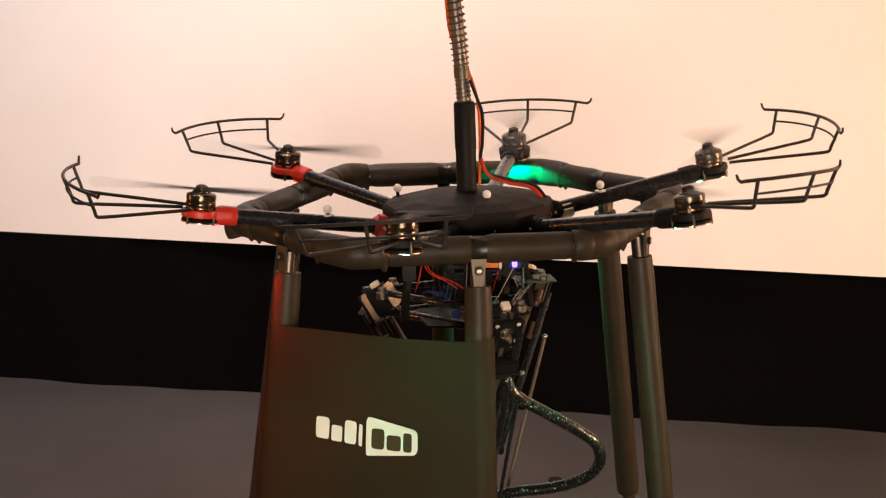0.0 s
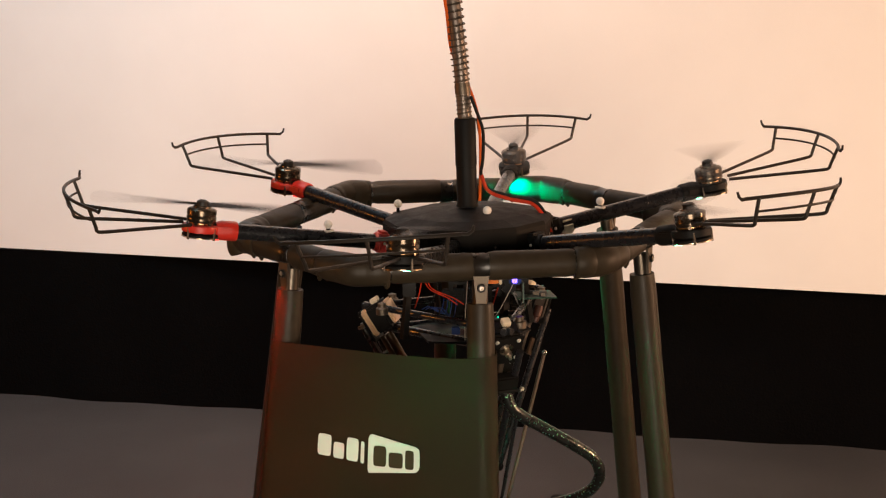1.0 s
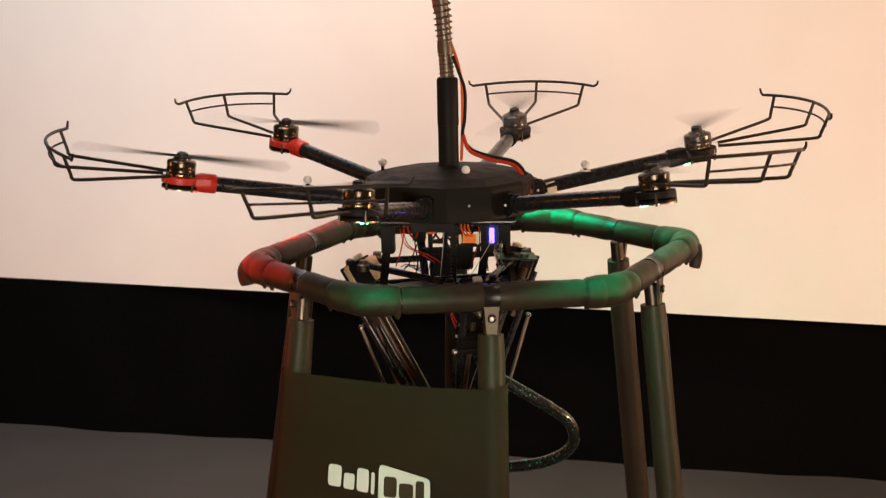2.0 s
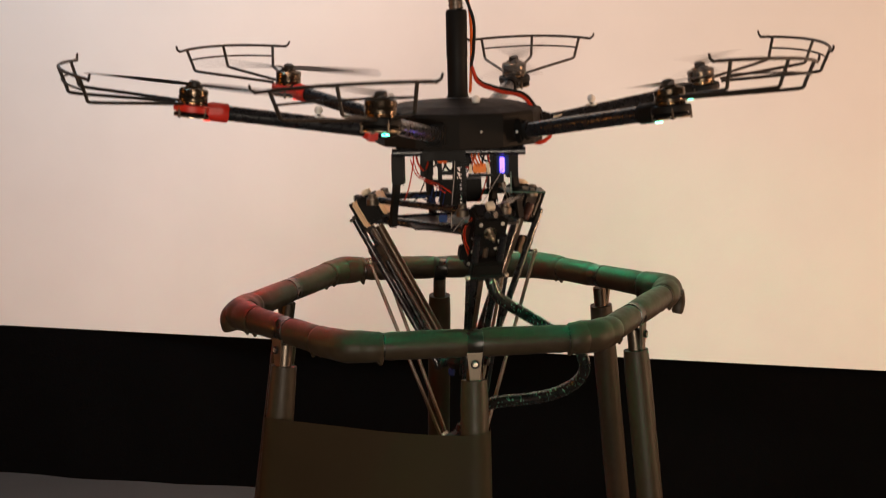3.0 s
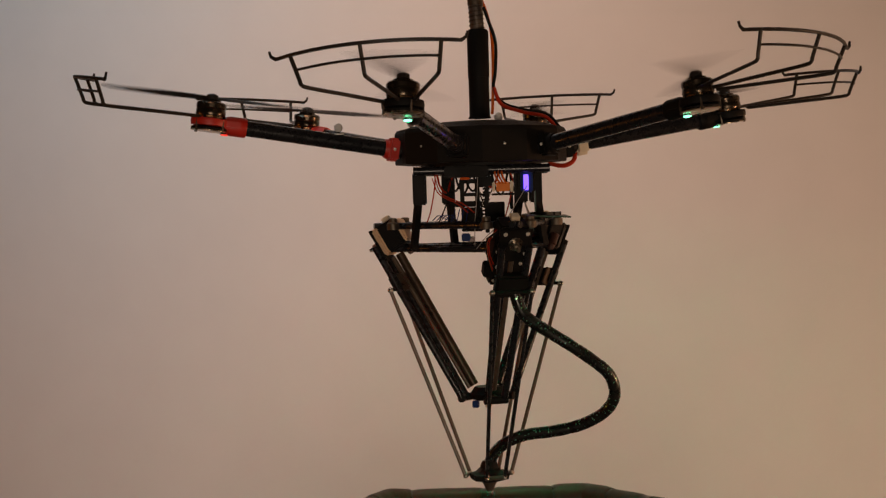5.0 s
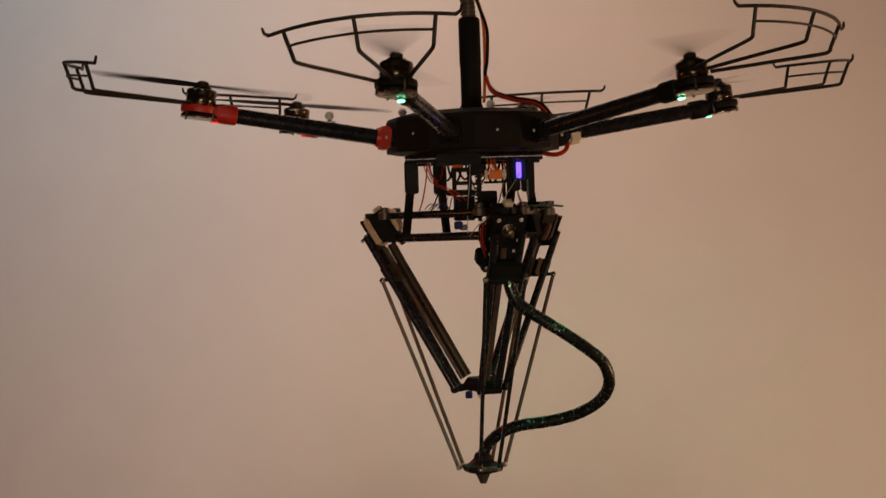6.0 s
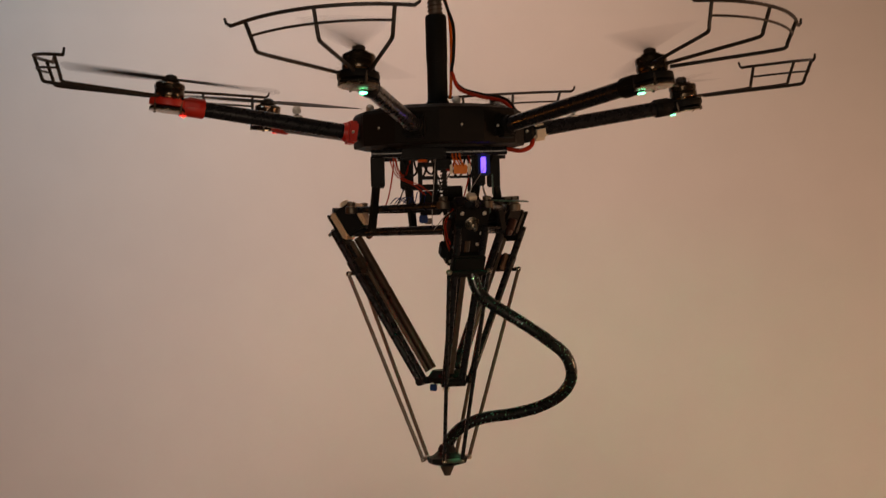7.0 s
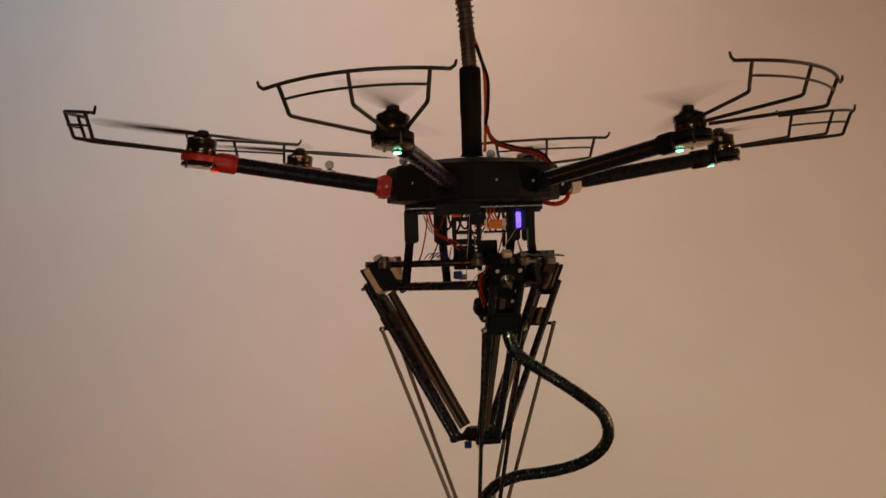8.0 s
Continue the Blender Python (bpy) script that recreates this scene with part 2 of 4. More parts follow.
def hall():
    floor = part("floor", box(bmesh.new(), (9, 9, 0.1), pose(0, -2.4, -0.05)), CARPET, None, "grey carpeted stage floor")
    tagged(floor, category="floor", kind="structure")
    back = part("wall_back", box(bmesh.new(), (9.5, 0.12, 3.7), WALL @ pose(0, 0.62, 1.85)), PAINT, None, "dark painted wall behind the screen")
    tagged(back, category="wall", kind="structure")
    for name, size, at in (("wall_left", (0.12, 9, 3.7), (-4.4, -2.4, 1.85)), ("wall_right", (0.12, 9, 3.7), (4.4, -2.4, 1.85)),
                           ("wall_front", (9, 0.12, 3.7), (0, -6.8, 1.85))):
        tagged(part(name, box(bmesh.new(), size, pose(*at)), PAINT, None, "plain dark painted hall wall"), category="wall", kind="structure")
    top = part("ceiling", box(bmesh.new(), (9.2, 9.6, 0.1), pose(0, -2.2, 3.75)), PAINT, None, "plain dark hall ceiling")
    tagged(top, category="ceiling", kind="structure")


def floor_cap():
    bm = lathe(bmesh.new(), [(0.014, 0.0), (0.014, 0.003), (0.011, 0.005), (0.002, 0.0055)], 20, pose(0.2045, 0.845, 0))
    part("cap", bm, BLACK, thing("floor_cap", "small round black cap on the grey carpet", "floor cap"))


def screen():
    ob = thing("projection_screen", "white cloth projection screen with a faint vertical seam", "screen")
    for x0, x1, y in ((-3.2, -0.426, 0.0), (-0.430, 3.2, -0.0006)):
        bm = box(bmesh.new(), (x1 - x0, 0.003, 2.6), WALL @ pose((x0 + x1) / 2, y, 0.374 + 1.3))
        part("cloth", bm, SCREEN, ob)
    bm = box(bmesh.new(), (6.44, 0.03, 0.05), WALL @ pose(0, 0.02, 0.374 + 2.62), 0.006)
    part("top_rail", bm, BLACK, ob, "black rail")


def skirt():
    bm = bmesh.new()
    n = 320
    lo, hi = [], []
    for k in range(n + 1):
        x = -3.3 + 6.6 * k / n
        y = 0.018 + 0.006 * math.sin(x * 9) + 0.004 * math.sin(x * 23 + 1)
        lo.append(bm.verts.new(SKIRT @ Vector((x, y, 0.0))))
        hi.append(bm.verts.new(SKIRT @ Vector((x, 0.012 + 0.3 * (y - 0.018), 0.372))))
    for k in range(n):
        bm.faces.new((lo[k], lo[k + 1], hi[k + 1], hi[k]))
    bmesh.ops.solidify(bm, geom=bm.faces[:], thickness=0.003)
    tagged(part("backdrop", bm, FELT, None, "black cloth hanging below the screen"), category="curtain", kind="structure")


hall()
floor_cap()
screen()
skirt()


# ---- the take-off stand ----
RING_Z, RING_SIZE, FOAM_R = 0.7355, 1.0305, 0.0190
MIDDLE = Vector((0, 0.071, 0))


CORNERS = ((0.316, 196.2), (0.332, 245.8), (0.311, 308.2), (0.339, 12.2), (0.319, 63.6), (0.304, 126.1))


# outward reach of each foot, and where the corner foam ends on each side of the ring
SPLAY = (0.090, 0.107, 0.083, 0.100, 0.107, 0.107)
CUFF = ((0.058, 0.060), (0.050, 0.043), (0.052, 0.060), (0.062, 0.056), (0.058, 0.042), (0.052, 0.058))


def corner(k):
    """The hand-built ring is not quite regular."""
    r, a = CORNERS[k % 6]
    return polar(r * RING_SIZE, a, RING_Z) + MIDDLE


def wobble(p, amount, scale=22.0):
    return 1 + amount * noise.noise(Vector(p) * scale)


def sleeve(points, r, bulge=0.05, swell=0.0):
    """A worn foam tube, a little uneven along its length, with rounded ends."""
    pts = smooth_path(points, 6)
    rad = [r * wobble(p, bulge) * (1 + swell * math.sin(math.pi * k / (len(pts) - 1))) for k, p in enumerate(pts)]
    rad[0] *= 0.93
    rad[-1] *= 0.93
    return sweep(bmesh.new(), pts, rad, 18)


# where each leg's clamp sits along its side
MID = (0.5, 0.5, 0.42, 0.535, 0.5, 0.5)


def leg_line(k):
    """Top and foot of leg k, under its clamp on a side of the ring."""
    top = along(corner(k), corner(k + 1), MID[k])
    out = Vector((top.x - MIDDLE.x, top.y - MIDDLE.y, 0)).normalized()
    return top, top + out * SPLAY[k] - Vector((0, 0, RING_Z))


def stand():
    ob = thing("takeoff_stand", "six-legged take-off stand padded with dark foam tube", "stand")
    for k in range(6):
        a, b, c = corner(k - 1), corner(k), corner(k + 1)
        u, v = (a - b).normalized(), (c - b).normalized()
        mid = along(b, c, MID[k])
        # bare pipe along the whole side, seen at the joints
        part("pipe", sweep(bmesh.new(), [b, c], 0.0125, 14), PVC, ob, "dark pipe inside the foam")
        # elbow with a soft outer bulge
        inner = (u + v) * 0.012
        before, (after, ahead) = CUFF[k - 1][1], CUFF[k]
        pts = [b + u * before, b + u * before * 0.68, b + u * 0.02 + inner * 0.4, b + inner * 0.75, b + v * 0.02 + inner * 0.4, b + v * after * 0.7, b + v * after]
        part("elbow_sleeve", sleeve(pts, FOAM_R * 1.04, 0.10, 0.13), FOAM, ob)
        side = (c - b).length
        for s, e in ((after + 0.001, side * MID[k] - 0.0108), (side * MID[k] + 0.0108, side - ahead - 0.001)):
            part("side_sleeve", sleeve([b + v * t for t in (s, (s + e) / 2, e)], FOAM_R, 0.06), FOAM, ob)
        # thin tape at the joints
        for t in (after, side - ahead):
            p = b + v * t
            part("joint_tape", sweep(bmesh.new(), [p - v * 0.002, p + v * 0.002], FOAM_R * 0.96, 16), CLAMP, ob)
        # ragged lip of foam hanging at the end of the corner piece
        for t, away in ((after, v), ((c - b).length - ahead, -v)):
            w = away.cross(Vector((0, 0, 1)))
            lip = bmesh.new()
            for q in range(3):
                g = 0.012 * (q - 1) + 0.004 * noise.noise(b * 40 + Vector((q, t * 90, 0)))
                root = b + v * t - away * 0.004 + w * g + Vector((0, 0, -math.sqrt(max(0, FOAM_R ** 2 - g * g))))
                drop = 0.004 + 0.005 * abs(noise.noise(root * 60))
                sweep(lip, [root + Vector((0, 0, 0.005)), root, root + away * 0.002 - Vector((0, 0, drop))], [0.006, 0.005, 0.0015], 8)
            part("torn_lip", lip, FOAM, ob)
        # clamp round the pipe, and its forked bracket
        part("clamp", sweep(bmesh.new(), [mid - v * 0.012, mid - v * 0.0105, mid - v * 0.008, mid + v * 0.008, mid + v * 0.0105, mid + v * 0.012],
                            [0.0155, 0.0186, 0.0178, 0.0178, 0.0186, 0.0155], 18), CLAMP, ob, "black plastic clamp")
        top, foot = leg_line(k)
        d = (foot - top).normalized()
        out = Vector((top.x - MIDDLE.x, top.y - MIDDLE.y, 0)).normalized()
        at = frame_to(top + d * 0.010 + out * 0.0125, out, v)
        plate = outline(bmesh.new(), [(-0.0055, -0.044), (0.0055, -0.044), (0.0105, 0.0), (-0.0105, 0.0)][::-1], 0.004, at @ pose(0, 0, 0) @ Matrix.Diagonal((1, -1 if (at.to_3x3() @ Vector((0, 1, 0))).z < 0 else 1, 1, 1)))
        holder = part("bracket", plate, BRACKET, ob, "grey steel bracket")
        bolt = bmesh.new()
        seat = frame_to(top + d * 0.0255 + out * 0.0165, out, v)
        lathe(bolt, [(0.0060, 0), (0.0060, 0.0014), (0.0048, 0.0026), (0.0042, 0.0026), (0.0038, 0.0012)], 16, seat)
        part("washer", bolt, CLAMP, holder)
        part("bolt", lathe(bmesh.new(), [(0.0034, 0.001), (0.0034, 0.0024), (0.0026, 0.0032), (0.0016, 0.0032), (0.0012, 0.0022)], 12, seat), STEEL, holder)
        part("leg_pipe", sweep(bmesh.new(), [top + d * 0.02, foot], 0.0105, 14), PIPE, ob, "dull steel leg pipe")
        part("leg_sleeve", sleeve([along(top, foot, t) for t in (0.067, 0.3, 0.5, 0.68, 0.745)], FOAM_R * 1.0, 0.035), FOAM, ob)
        part("foot_cap", lathe(bmesh.new(), [(0.024, 0), (0.024, 0.008), (0.017, 0.03), (0.015, 0.04)], 16, Matrix.Translation(foot)), BLACK, ob)
    # foam that has slipped: a thin hook at one corner, a blunt end at another
    for k, s, r, drop, flat in ((3, 1, 0.0090, 0.040, 0.6), (0, -1, 0.0225, 0.022, 1.0)):
        b = corner(k)
        o = Vector((b.x - MIDDLE.x, b.y - MIDDLE.y, 0)).normalized()
        b = b - o * (0.0 if flat < 1 else 0.016)
        w = Vector((-o.y, o.x, 0)) * s
        pts = smooth_path([b - w * 0.02, b + o * 0.010 + w * 0.004 + Vector((0, 0, -0.004)), b + o * 0.014 + w * 0.010 + Vector((0, 0, -drop * 0.55)), b + o * 0.011 + w * 0.010 + Vector((0, 0, -drop))], 6)
        rad = [r * wobble(p, 0.1) for p in pts]
        rad[-1] *= 0.8 if flat < 1 else 0.96
        part("torn_foam", sweep(bmesh.new(), pts, rad, 16, squash=flat), FOAM, ob)
    return ob


def banner():
    """A dark sheet wrapped round two legs, with a white printed mark."""
    ob = thing("banner_sheet", "dark sheet with a white printed mark wrapped round two stand legs", "banner")
    bm = bmesh.new()
    l0, l1 = leg_line(0)
    f0, f1 = leg_line(1)
    r = 0.0215

    def plan(z):
        p, q = along(l0, l1, 1 - z / RING_Z), along(f0, f1, 1 - z / RING_Z)
        u = (q - p).normalized()
        n = Vector((u.y, -u.x, 0))
        return p, q, u, n

    rows = []
    for i in range(25):
        row = []
        for j in range(49):
            s = j / 48
            top = 0.616 + 0.010 * s + 0.003 * math.sin(s * 6.0) - 0.006 * math.sin(math.pi * s)
            z = top + (0.03 - top) * i / 24
            p, q, u, n = plan(z)
            if j < 8:
                a = math.pi * (1 - j / 8)
                x = p + (n * math.cos(a) - u * math.sin(a)) * r
            elif j > 40:
                a = math.pi * (j - 40) / 8
                x = q + (n * math.cos(a) + u * math.sin(a)) * r
            else:
                t = (j - 8) / 32
                x = p.lerp(q, t) + n * (r + 0.004 * math.sin(math.pi * t) + 0.0012 * noise.noise(Vector((t * 4, z * 5, 0))))
            row.append(bm.verts.new(x))
        rows.append(row)
    for a, b in zip(rows, rows[1:]):
        for j in range(48):
            bm.faces.new((a[j], a[j + 1], b[j + 1], b[j]))
    bmesh.ops.solidify(bm, geom=bm.faces[:], thickness=0.0016)
    sheet = part("sheet", bm, PANEL, ob)

    def on_sheet(t, z):
        p, q, u, n = plan(z)
        return p.lerp(q, t) + n * (r + 0.0055 + 0.004 * math.sin(math.pi * max(0, min(1, t))))

    def mark(name, loop, mat, lift=0.0):
        """A printed patch: an outline in shares of the width and metres of height."""
        m = bmesh.new()
        n = plan(0.468)[3]
        front = [m.verts.new(on_sheet(t, z) + n * lift) for t, z in loop]
        m.faces.new(front)
        bmesh.ops.solidify(m, geom=m.faces[:], thickness=0.0008)
        part(name, m, mat, sheet, smooth=False)

    # stand-ins for a short word: upright bars, then a slanted badge with dark bars
    def pill(t, z, w, h, slope=0.0, soft=0.35):
        """A rounded upright patch; w in shares of the width, h in metres."""
        out = []
        for k in range(20):
            c, q = math.cos(2 * math.pi * k / 20), math.sin(2 * math.pi * k / 20)
            x = math.copysign(abs(c) ** soft, c) * 0.5 + 0.5
            y = math.copysign(abs(q) ** soft, q) * 0.5 + 0.5
            out.append((t + w * x, z + h * y + slope * x))
        return out

    z0 = 0.4623
    for t, w, h in ((0.238, 0.068, 0.030), (0.317, 0.054, 0.022), (0.382, 0.059, 0.032), (0.452, 0.018, 0.030)):
        mark("print_bar", pill(t, z0 + 0.008 - 0.022 * (t - 0.238), w, h, -0.001), PRINT)
    mark("print_badge", [(0.499, z0 - 0.009), (0.716, z0 - 0.002), (0.729, z0 + 0.001), (0.736, z0 + 0.006), (0.736, z0 + 0.026), (0.732, z0 + 0.030), (0.718, z0 + 0.033),
                         (0.508, z0 + 0.0445), (0.495, z0 + 0.0435), (0.488, z0 + 0.038), (0.488, z0 - 0.003), (0.492, z0 - 0.008)], PRINT)
    for t, w, h in ((0.516, 0.063, 0.028), (0.590, 0.068, 0.021), (0.669, 0.041, 0.026)):
        mark("badge_bar", pill(t, z0 + 0.002, w, h), PANEL, 0.0015)
    return ob


stand()
banner()


# ---- the hexacopter ----
ARM_R = 0.38
ARMS = (("front", -90), ("right_front", -30), ("right_back", 30), ("back", 90), ("left_back", 150), ("left_front", 210))
# spin and guard turn, against each arm
SPIN_PHASE = (10, 128, 62, 10, 50, -8)
# turn, lean, lift and reach of each guard, all a little different
GUARDS = ((2, 3.4, -0.005, 0), (-1, -3.4, 0.006, 0), (2, 4.0, 0, 0.008), (2, 0, 0, 0), (-3, 0, 0, 0), (1.5, -4.0, 0, 0))


def view(x, y, z):
    """A place on the hexacopter given along the hall's axes while it hovers."""
    return Matrix.Rotation(radians(13.5), 3, "Z") @ Vector((x + 0.0245 * min(z, 0), y, z))


def shell(drone):
    bm = bmesh.new()
    prof = [(0.116, -0.086), (0.121, -0.0855), (0.122, -0.084), (0.122, -0.042), (0.119, -0.037), (0.090, -0.030), (0.045, -0.026), (0.012, -0.0245)]
    lathe(bm, prof, 12, pose(0, 0, 0, 0, 0, 15))
    hub = part("hub_shell", bm, SHELL, drone, "matte black faceted shell", smooth=False)
    bm = bmesh.new()
    outline(bm, [(0.086 * math.cos(a), 0.086 * math.sin(a)) for a in (math.pi * k / 6 for k in range(12))], 0.004, pose(0, 0, -0.0898, 0, 0, 15))
    part("bottom_plate", bm, BLACK, drone)
    for a in (-60, 0, 60, 120, 180, 240):
        part("screw", ball(bmesh.new(), 0.0020, polar(0.1172, a, -0.062), 8), GLINT_SCREW, hub)


TILT = 8.0
LEDS = {"front": LED_FRONT, "right_front": LED_SIDE, "right_back": LED_FAR, "back": LED_BACK, "left_back": LED_REAR, "left_front": LED_RED}


def head_pose(a):
    """The motor head at the end of an arm: x points outwards, tilted up with the arm."""
    return Matrix.Translation(polar(ARM_R, a)) @ pose(0, 0, 0, 0, 0, a) @ pose(0, 0, 0, 0, -TILT, 0)


def arm(drone, name, a):
    red = name.startswith("left")
    m = head_pose(a)
    root, tip = polar(0.100, a, -0.0685), m @ Vector((-0.010, 0, -0.0235))
    d = (tip - root).normalized()
    w = polar(1, a + 90)
    tube = part("arm", sweep(bmesh.new(), [root, tip], 0.0108, 20), CARBON, drone, "woven carbon fibre arm tube")
    # hinge block where the arm meets the shell
    blk = bmesh.new()
    p = root + d * 0.029
    box(blk, (0.029, 0.032, 0.015), frame_to(p, d, w), 0.003)
    sweep(blk, [p + d * 0.007, p + d * 0.012], [0.0140, 0.0125], 16)
    part("arm_hinge", blk, RED if name == "left_front" else BLACK, drone, "red hinge block" if name == "left_front" else "")
    part("hinge_screw", ball(bmesh.new(), 0.0023, p + w * 0.0148 * (1 if a in (210, 150) else -1), 8), GLINT_SCREW, tube)
    # mount: sleeve on the tube, then a round holder made of two plates
    mt = bmesh.new()
    sweep(mt, [tip - d * 0.040, tip - d * 0.038, tip - d * 0.018, tip - d * 0.010], [0.0125, 0.0136, 0.0136, 0.011], 18)
    lathe(mt, [(0.020, -0.0275), (0.0255, -0.0265), (0.0262, -0.022), (0.0255, -0.0175), (0.020, -0.0165)], 26, m)
    box(mt, (0.026, 0.030, 0.010), m @ pose(-0.030, 0, -0.0225), 0.002)
    mount = part("motor_mount", mt, RED if red else BLACK, drone, "red motor mount" if red else "black motor mount")
    lo = lathe(bmesh.new(), [(0.018, -0.0340), (0.0238, -0.0333), (0.0248, -0.032), (0.0248, -0.0300), (0.021, -0.0275)], 26, m)
    part("mount_base", lo, BLACK, mount, "black plastic base")
    part("base_rim", lathe(bmesh.new(), [(0.0236, -0.0345), (0.0252, -0.0341), (0.0252, -0.0330), (0.0246, -0.0326)], 26, m), PLATE_EDGE, mount, "bright metal rim")
    for b in (40, 130, 220, 310):
        part("screw", lathe(bmesh.new(), [(0.0018, -0.0358), (0.0018, -0.020)], 8, m @ Matrix.Translation(polar(0.0245, b))), BRACKET, mount)
    # lamp under the arm: a cup that throws its light down, with a faintly glowing lens ring
    lm = m @ pose(-0.0215, 0, 0)
    cup = lathe(bmesh.new(), [(0.0042, -0.0325), (0.0044, -0.0372), (0.0036, -0.0372), (0.0032, -0.0345), (0.0004, -0.0343)], 18, lm)
    holder = part("led_cup", cup, BLACK, mount)
    low = -0.0018 if name in ("back", "left_back") else 0.0
    part("led_die", lathe(bmesh.new(), [(0.0020, -0.0346 + low), (0.0020, -0.0349 + low)], 14, lm), LEDS[name], holder)
    ring = [lm @ polar(0.0042, b, -0.0370) for b in range(0, 361, 20)]
    part("led_lens", sweep(bmesh.new(), ring, 0.0010, 8), LENS_RED if red else LENS_GREEN, holder, "lit red lamp" if red else "lit green lamp")
    # motor
    mo = part("motor", lathe(bmesh.new(), [(0.017, -0.009), (0.0196, -0.0082), (0.0203, -0.006), (0.0203, -0.0005), (0.0196, 0.0004), (0.0196, 0.0014), (0.0204, 0.0024), (0.0204, 0.008), (0.0188, 0.0100), (0.014, 0.0114), (0.0125, 0.0118),
                                           (0.0122, 0.0135), (0.0070, 0.0140)], 30, m @ pose(0, 0, -0.005)), MOTOR, drone, "dark metal brushless motor")
    part("winding", lathe(bmesh.new(), [(0.016, -0.0165), (0.0172, -0.015), (0.0172, -0.0095), (0.016, -0.0085)], 24, m), COPPER, mo, "copper winding")
    for b in range(0, 360, 60):
        part("can_rib", box(bmesh.new(), (0.002, 0.004, 0.0105), m @ pose(0, 0, 0, 0, 0, b) @ pose(0.0190, 0, -0.0115)), MOTOR, mo)
    if name in ("left_front", "right_back"):
        marker(drone, along(root, tip, 0.385) + Vector((0, 0, 0.0105)), 0.005)


def marker(drone, at, lift):
    base = bmesh.new()
    lathe(base, [(0.0028, 0.001), (0.0026, 0.003), (0.0020, lift)], 12, Matrix.Translation(at))
    pin = part("marker_pin", base, BLACK, drone)
    part("marker_disc", lathe(bmesh.new(), [(0.008, -0.001), (0.0085, 0.0006), (0.006, 0.0016)], 18, Matrix.Translation(at)), BALL if lift < 0.008 else BLACK, pin)
    part("marker_ball", ball(bmesh.new(), 0.0062, at + Vector((0, 0, lift + 0.004))), BALL, pin, "white tracking ball")


def guard(drone, a, turn, lean, lift, out):
    """Bent rod guard outside one propeller: spokes, posts, two arcs with hooked ends."""
    m = head_pose(a) @ pose(out, 0, lift, lean, 0, turn)
    n = 24
    path = [polar(0.191, -36.8, 0.025), polar(0.190, -36.3, 0.019), polar(0.187, -34.9, 0.0155)]
    path += [polar(0.185, -33 + 66 * k / n, 0.016) for k in range(n + 1)]
    path += [polar(0.187, 34.9, 0.0155), polar(0.190, 36.3, 0.019), polar(0.191, 36.8, 0.025)]
    bm = sweep(bmesh.new(), [m @ p for p in path], [0.0015, 0.0019] + [0.0023] * (len(path) - 4) + [0.0019, 0.0015], 8)
    hoop = part("prop_guard", bm, GUARD, drone, "black bent plastic propeller guard")
    low = [m @ polar(0.179, -27.5 + 55 * k / n, -0.0005) for k in range(n + 1)]
    part("lower_arc", sweep(bmesh.new(), low, 0.0016, 7), GUARD, hoop)
    for b, b0 in ((-28, -48), (0, 0), (28, 48)):
        start, bend, up = polar(0.024, b0, -0.0150), polar(0.168, b, -0.0172), polar(0.185, b, 0.016)
        pts = [start, along(start, bend, 0.5), along(start, bend, 0.93), along(bend, up, 0.06), along(bend, up, 0.2), along(bend, up, 0.6), up]
        part("guard_rod", sweep(bmesh.new(), [m @ p for p in smooth_path(pts, 3)], 0.0024, 8), GUARD, hoop)


def propeller(drone, a, phase):
    bm = bmesh.new()
    lathe(bm, [(0.008, -0.003), (0.008, 0.004), (0.004, 0.006)], 14)
    for s in (0, 180):
        prev = None
        for k in range(9):
            r = 0.006 + 0.144 * k / 8
            chord = 0.006 + 0.012 * math.sin(math.pi * min(1, 0.12 + 0.8 * k / 8))
            tw = radians(26 - 17 * k / 8)
            turn = Matrix.Rotation(radians(s), 4, "Z")
            row = [bm.verts.new(turn @ Vector((r, y * math.cos(tw), y * math.sin(tw) + t))) for y, t in
                   ((-chord * 0.5, 0), (0, 0.0009), (chord * 0.5, 0), (0, -0.0009))]
            if prev:
                for i in range(4):
                    bm.faces.new((prev[i], prev[(i + 1) % 4], row[(i + 1) % 4], row[i]))
            prev = row
        bm.faces.new(prev)
    return part("propeller", bm, BLADE, drone, "spinning dark two-blade propeller", head_pose(a) @ pose(0, 0, 0.0110, 0, 0, phase))


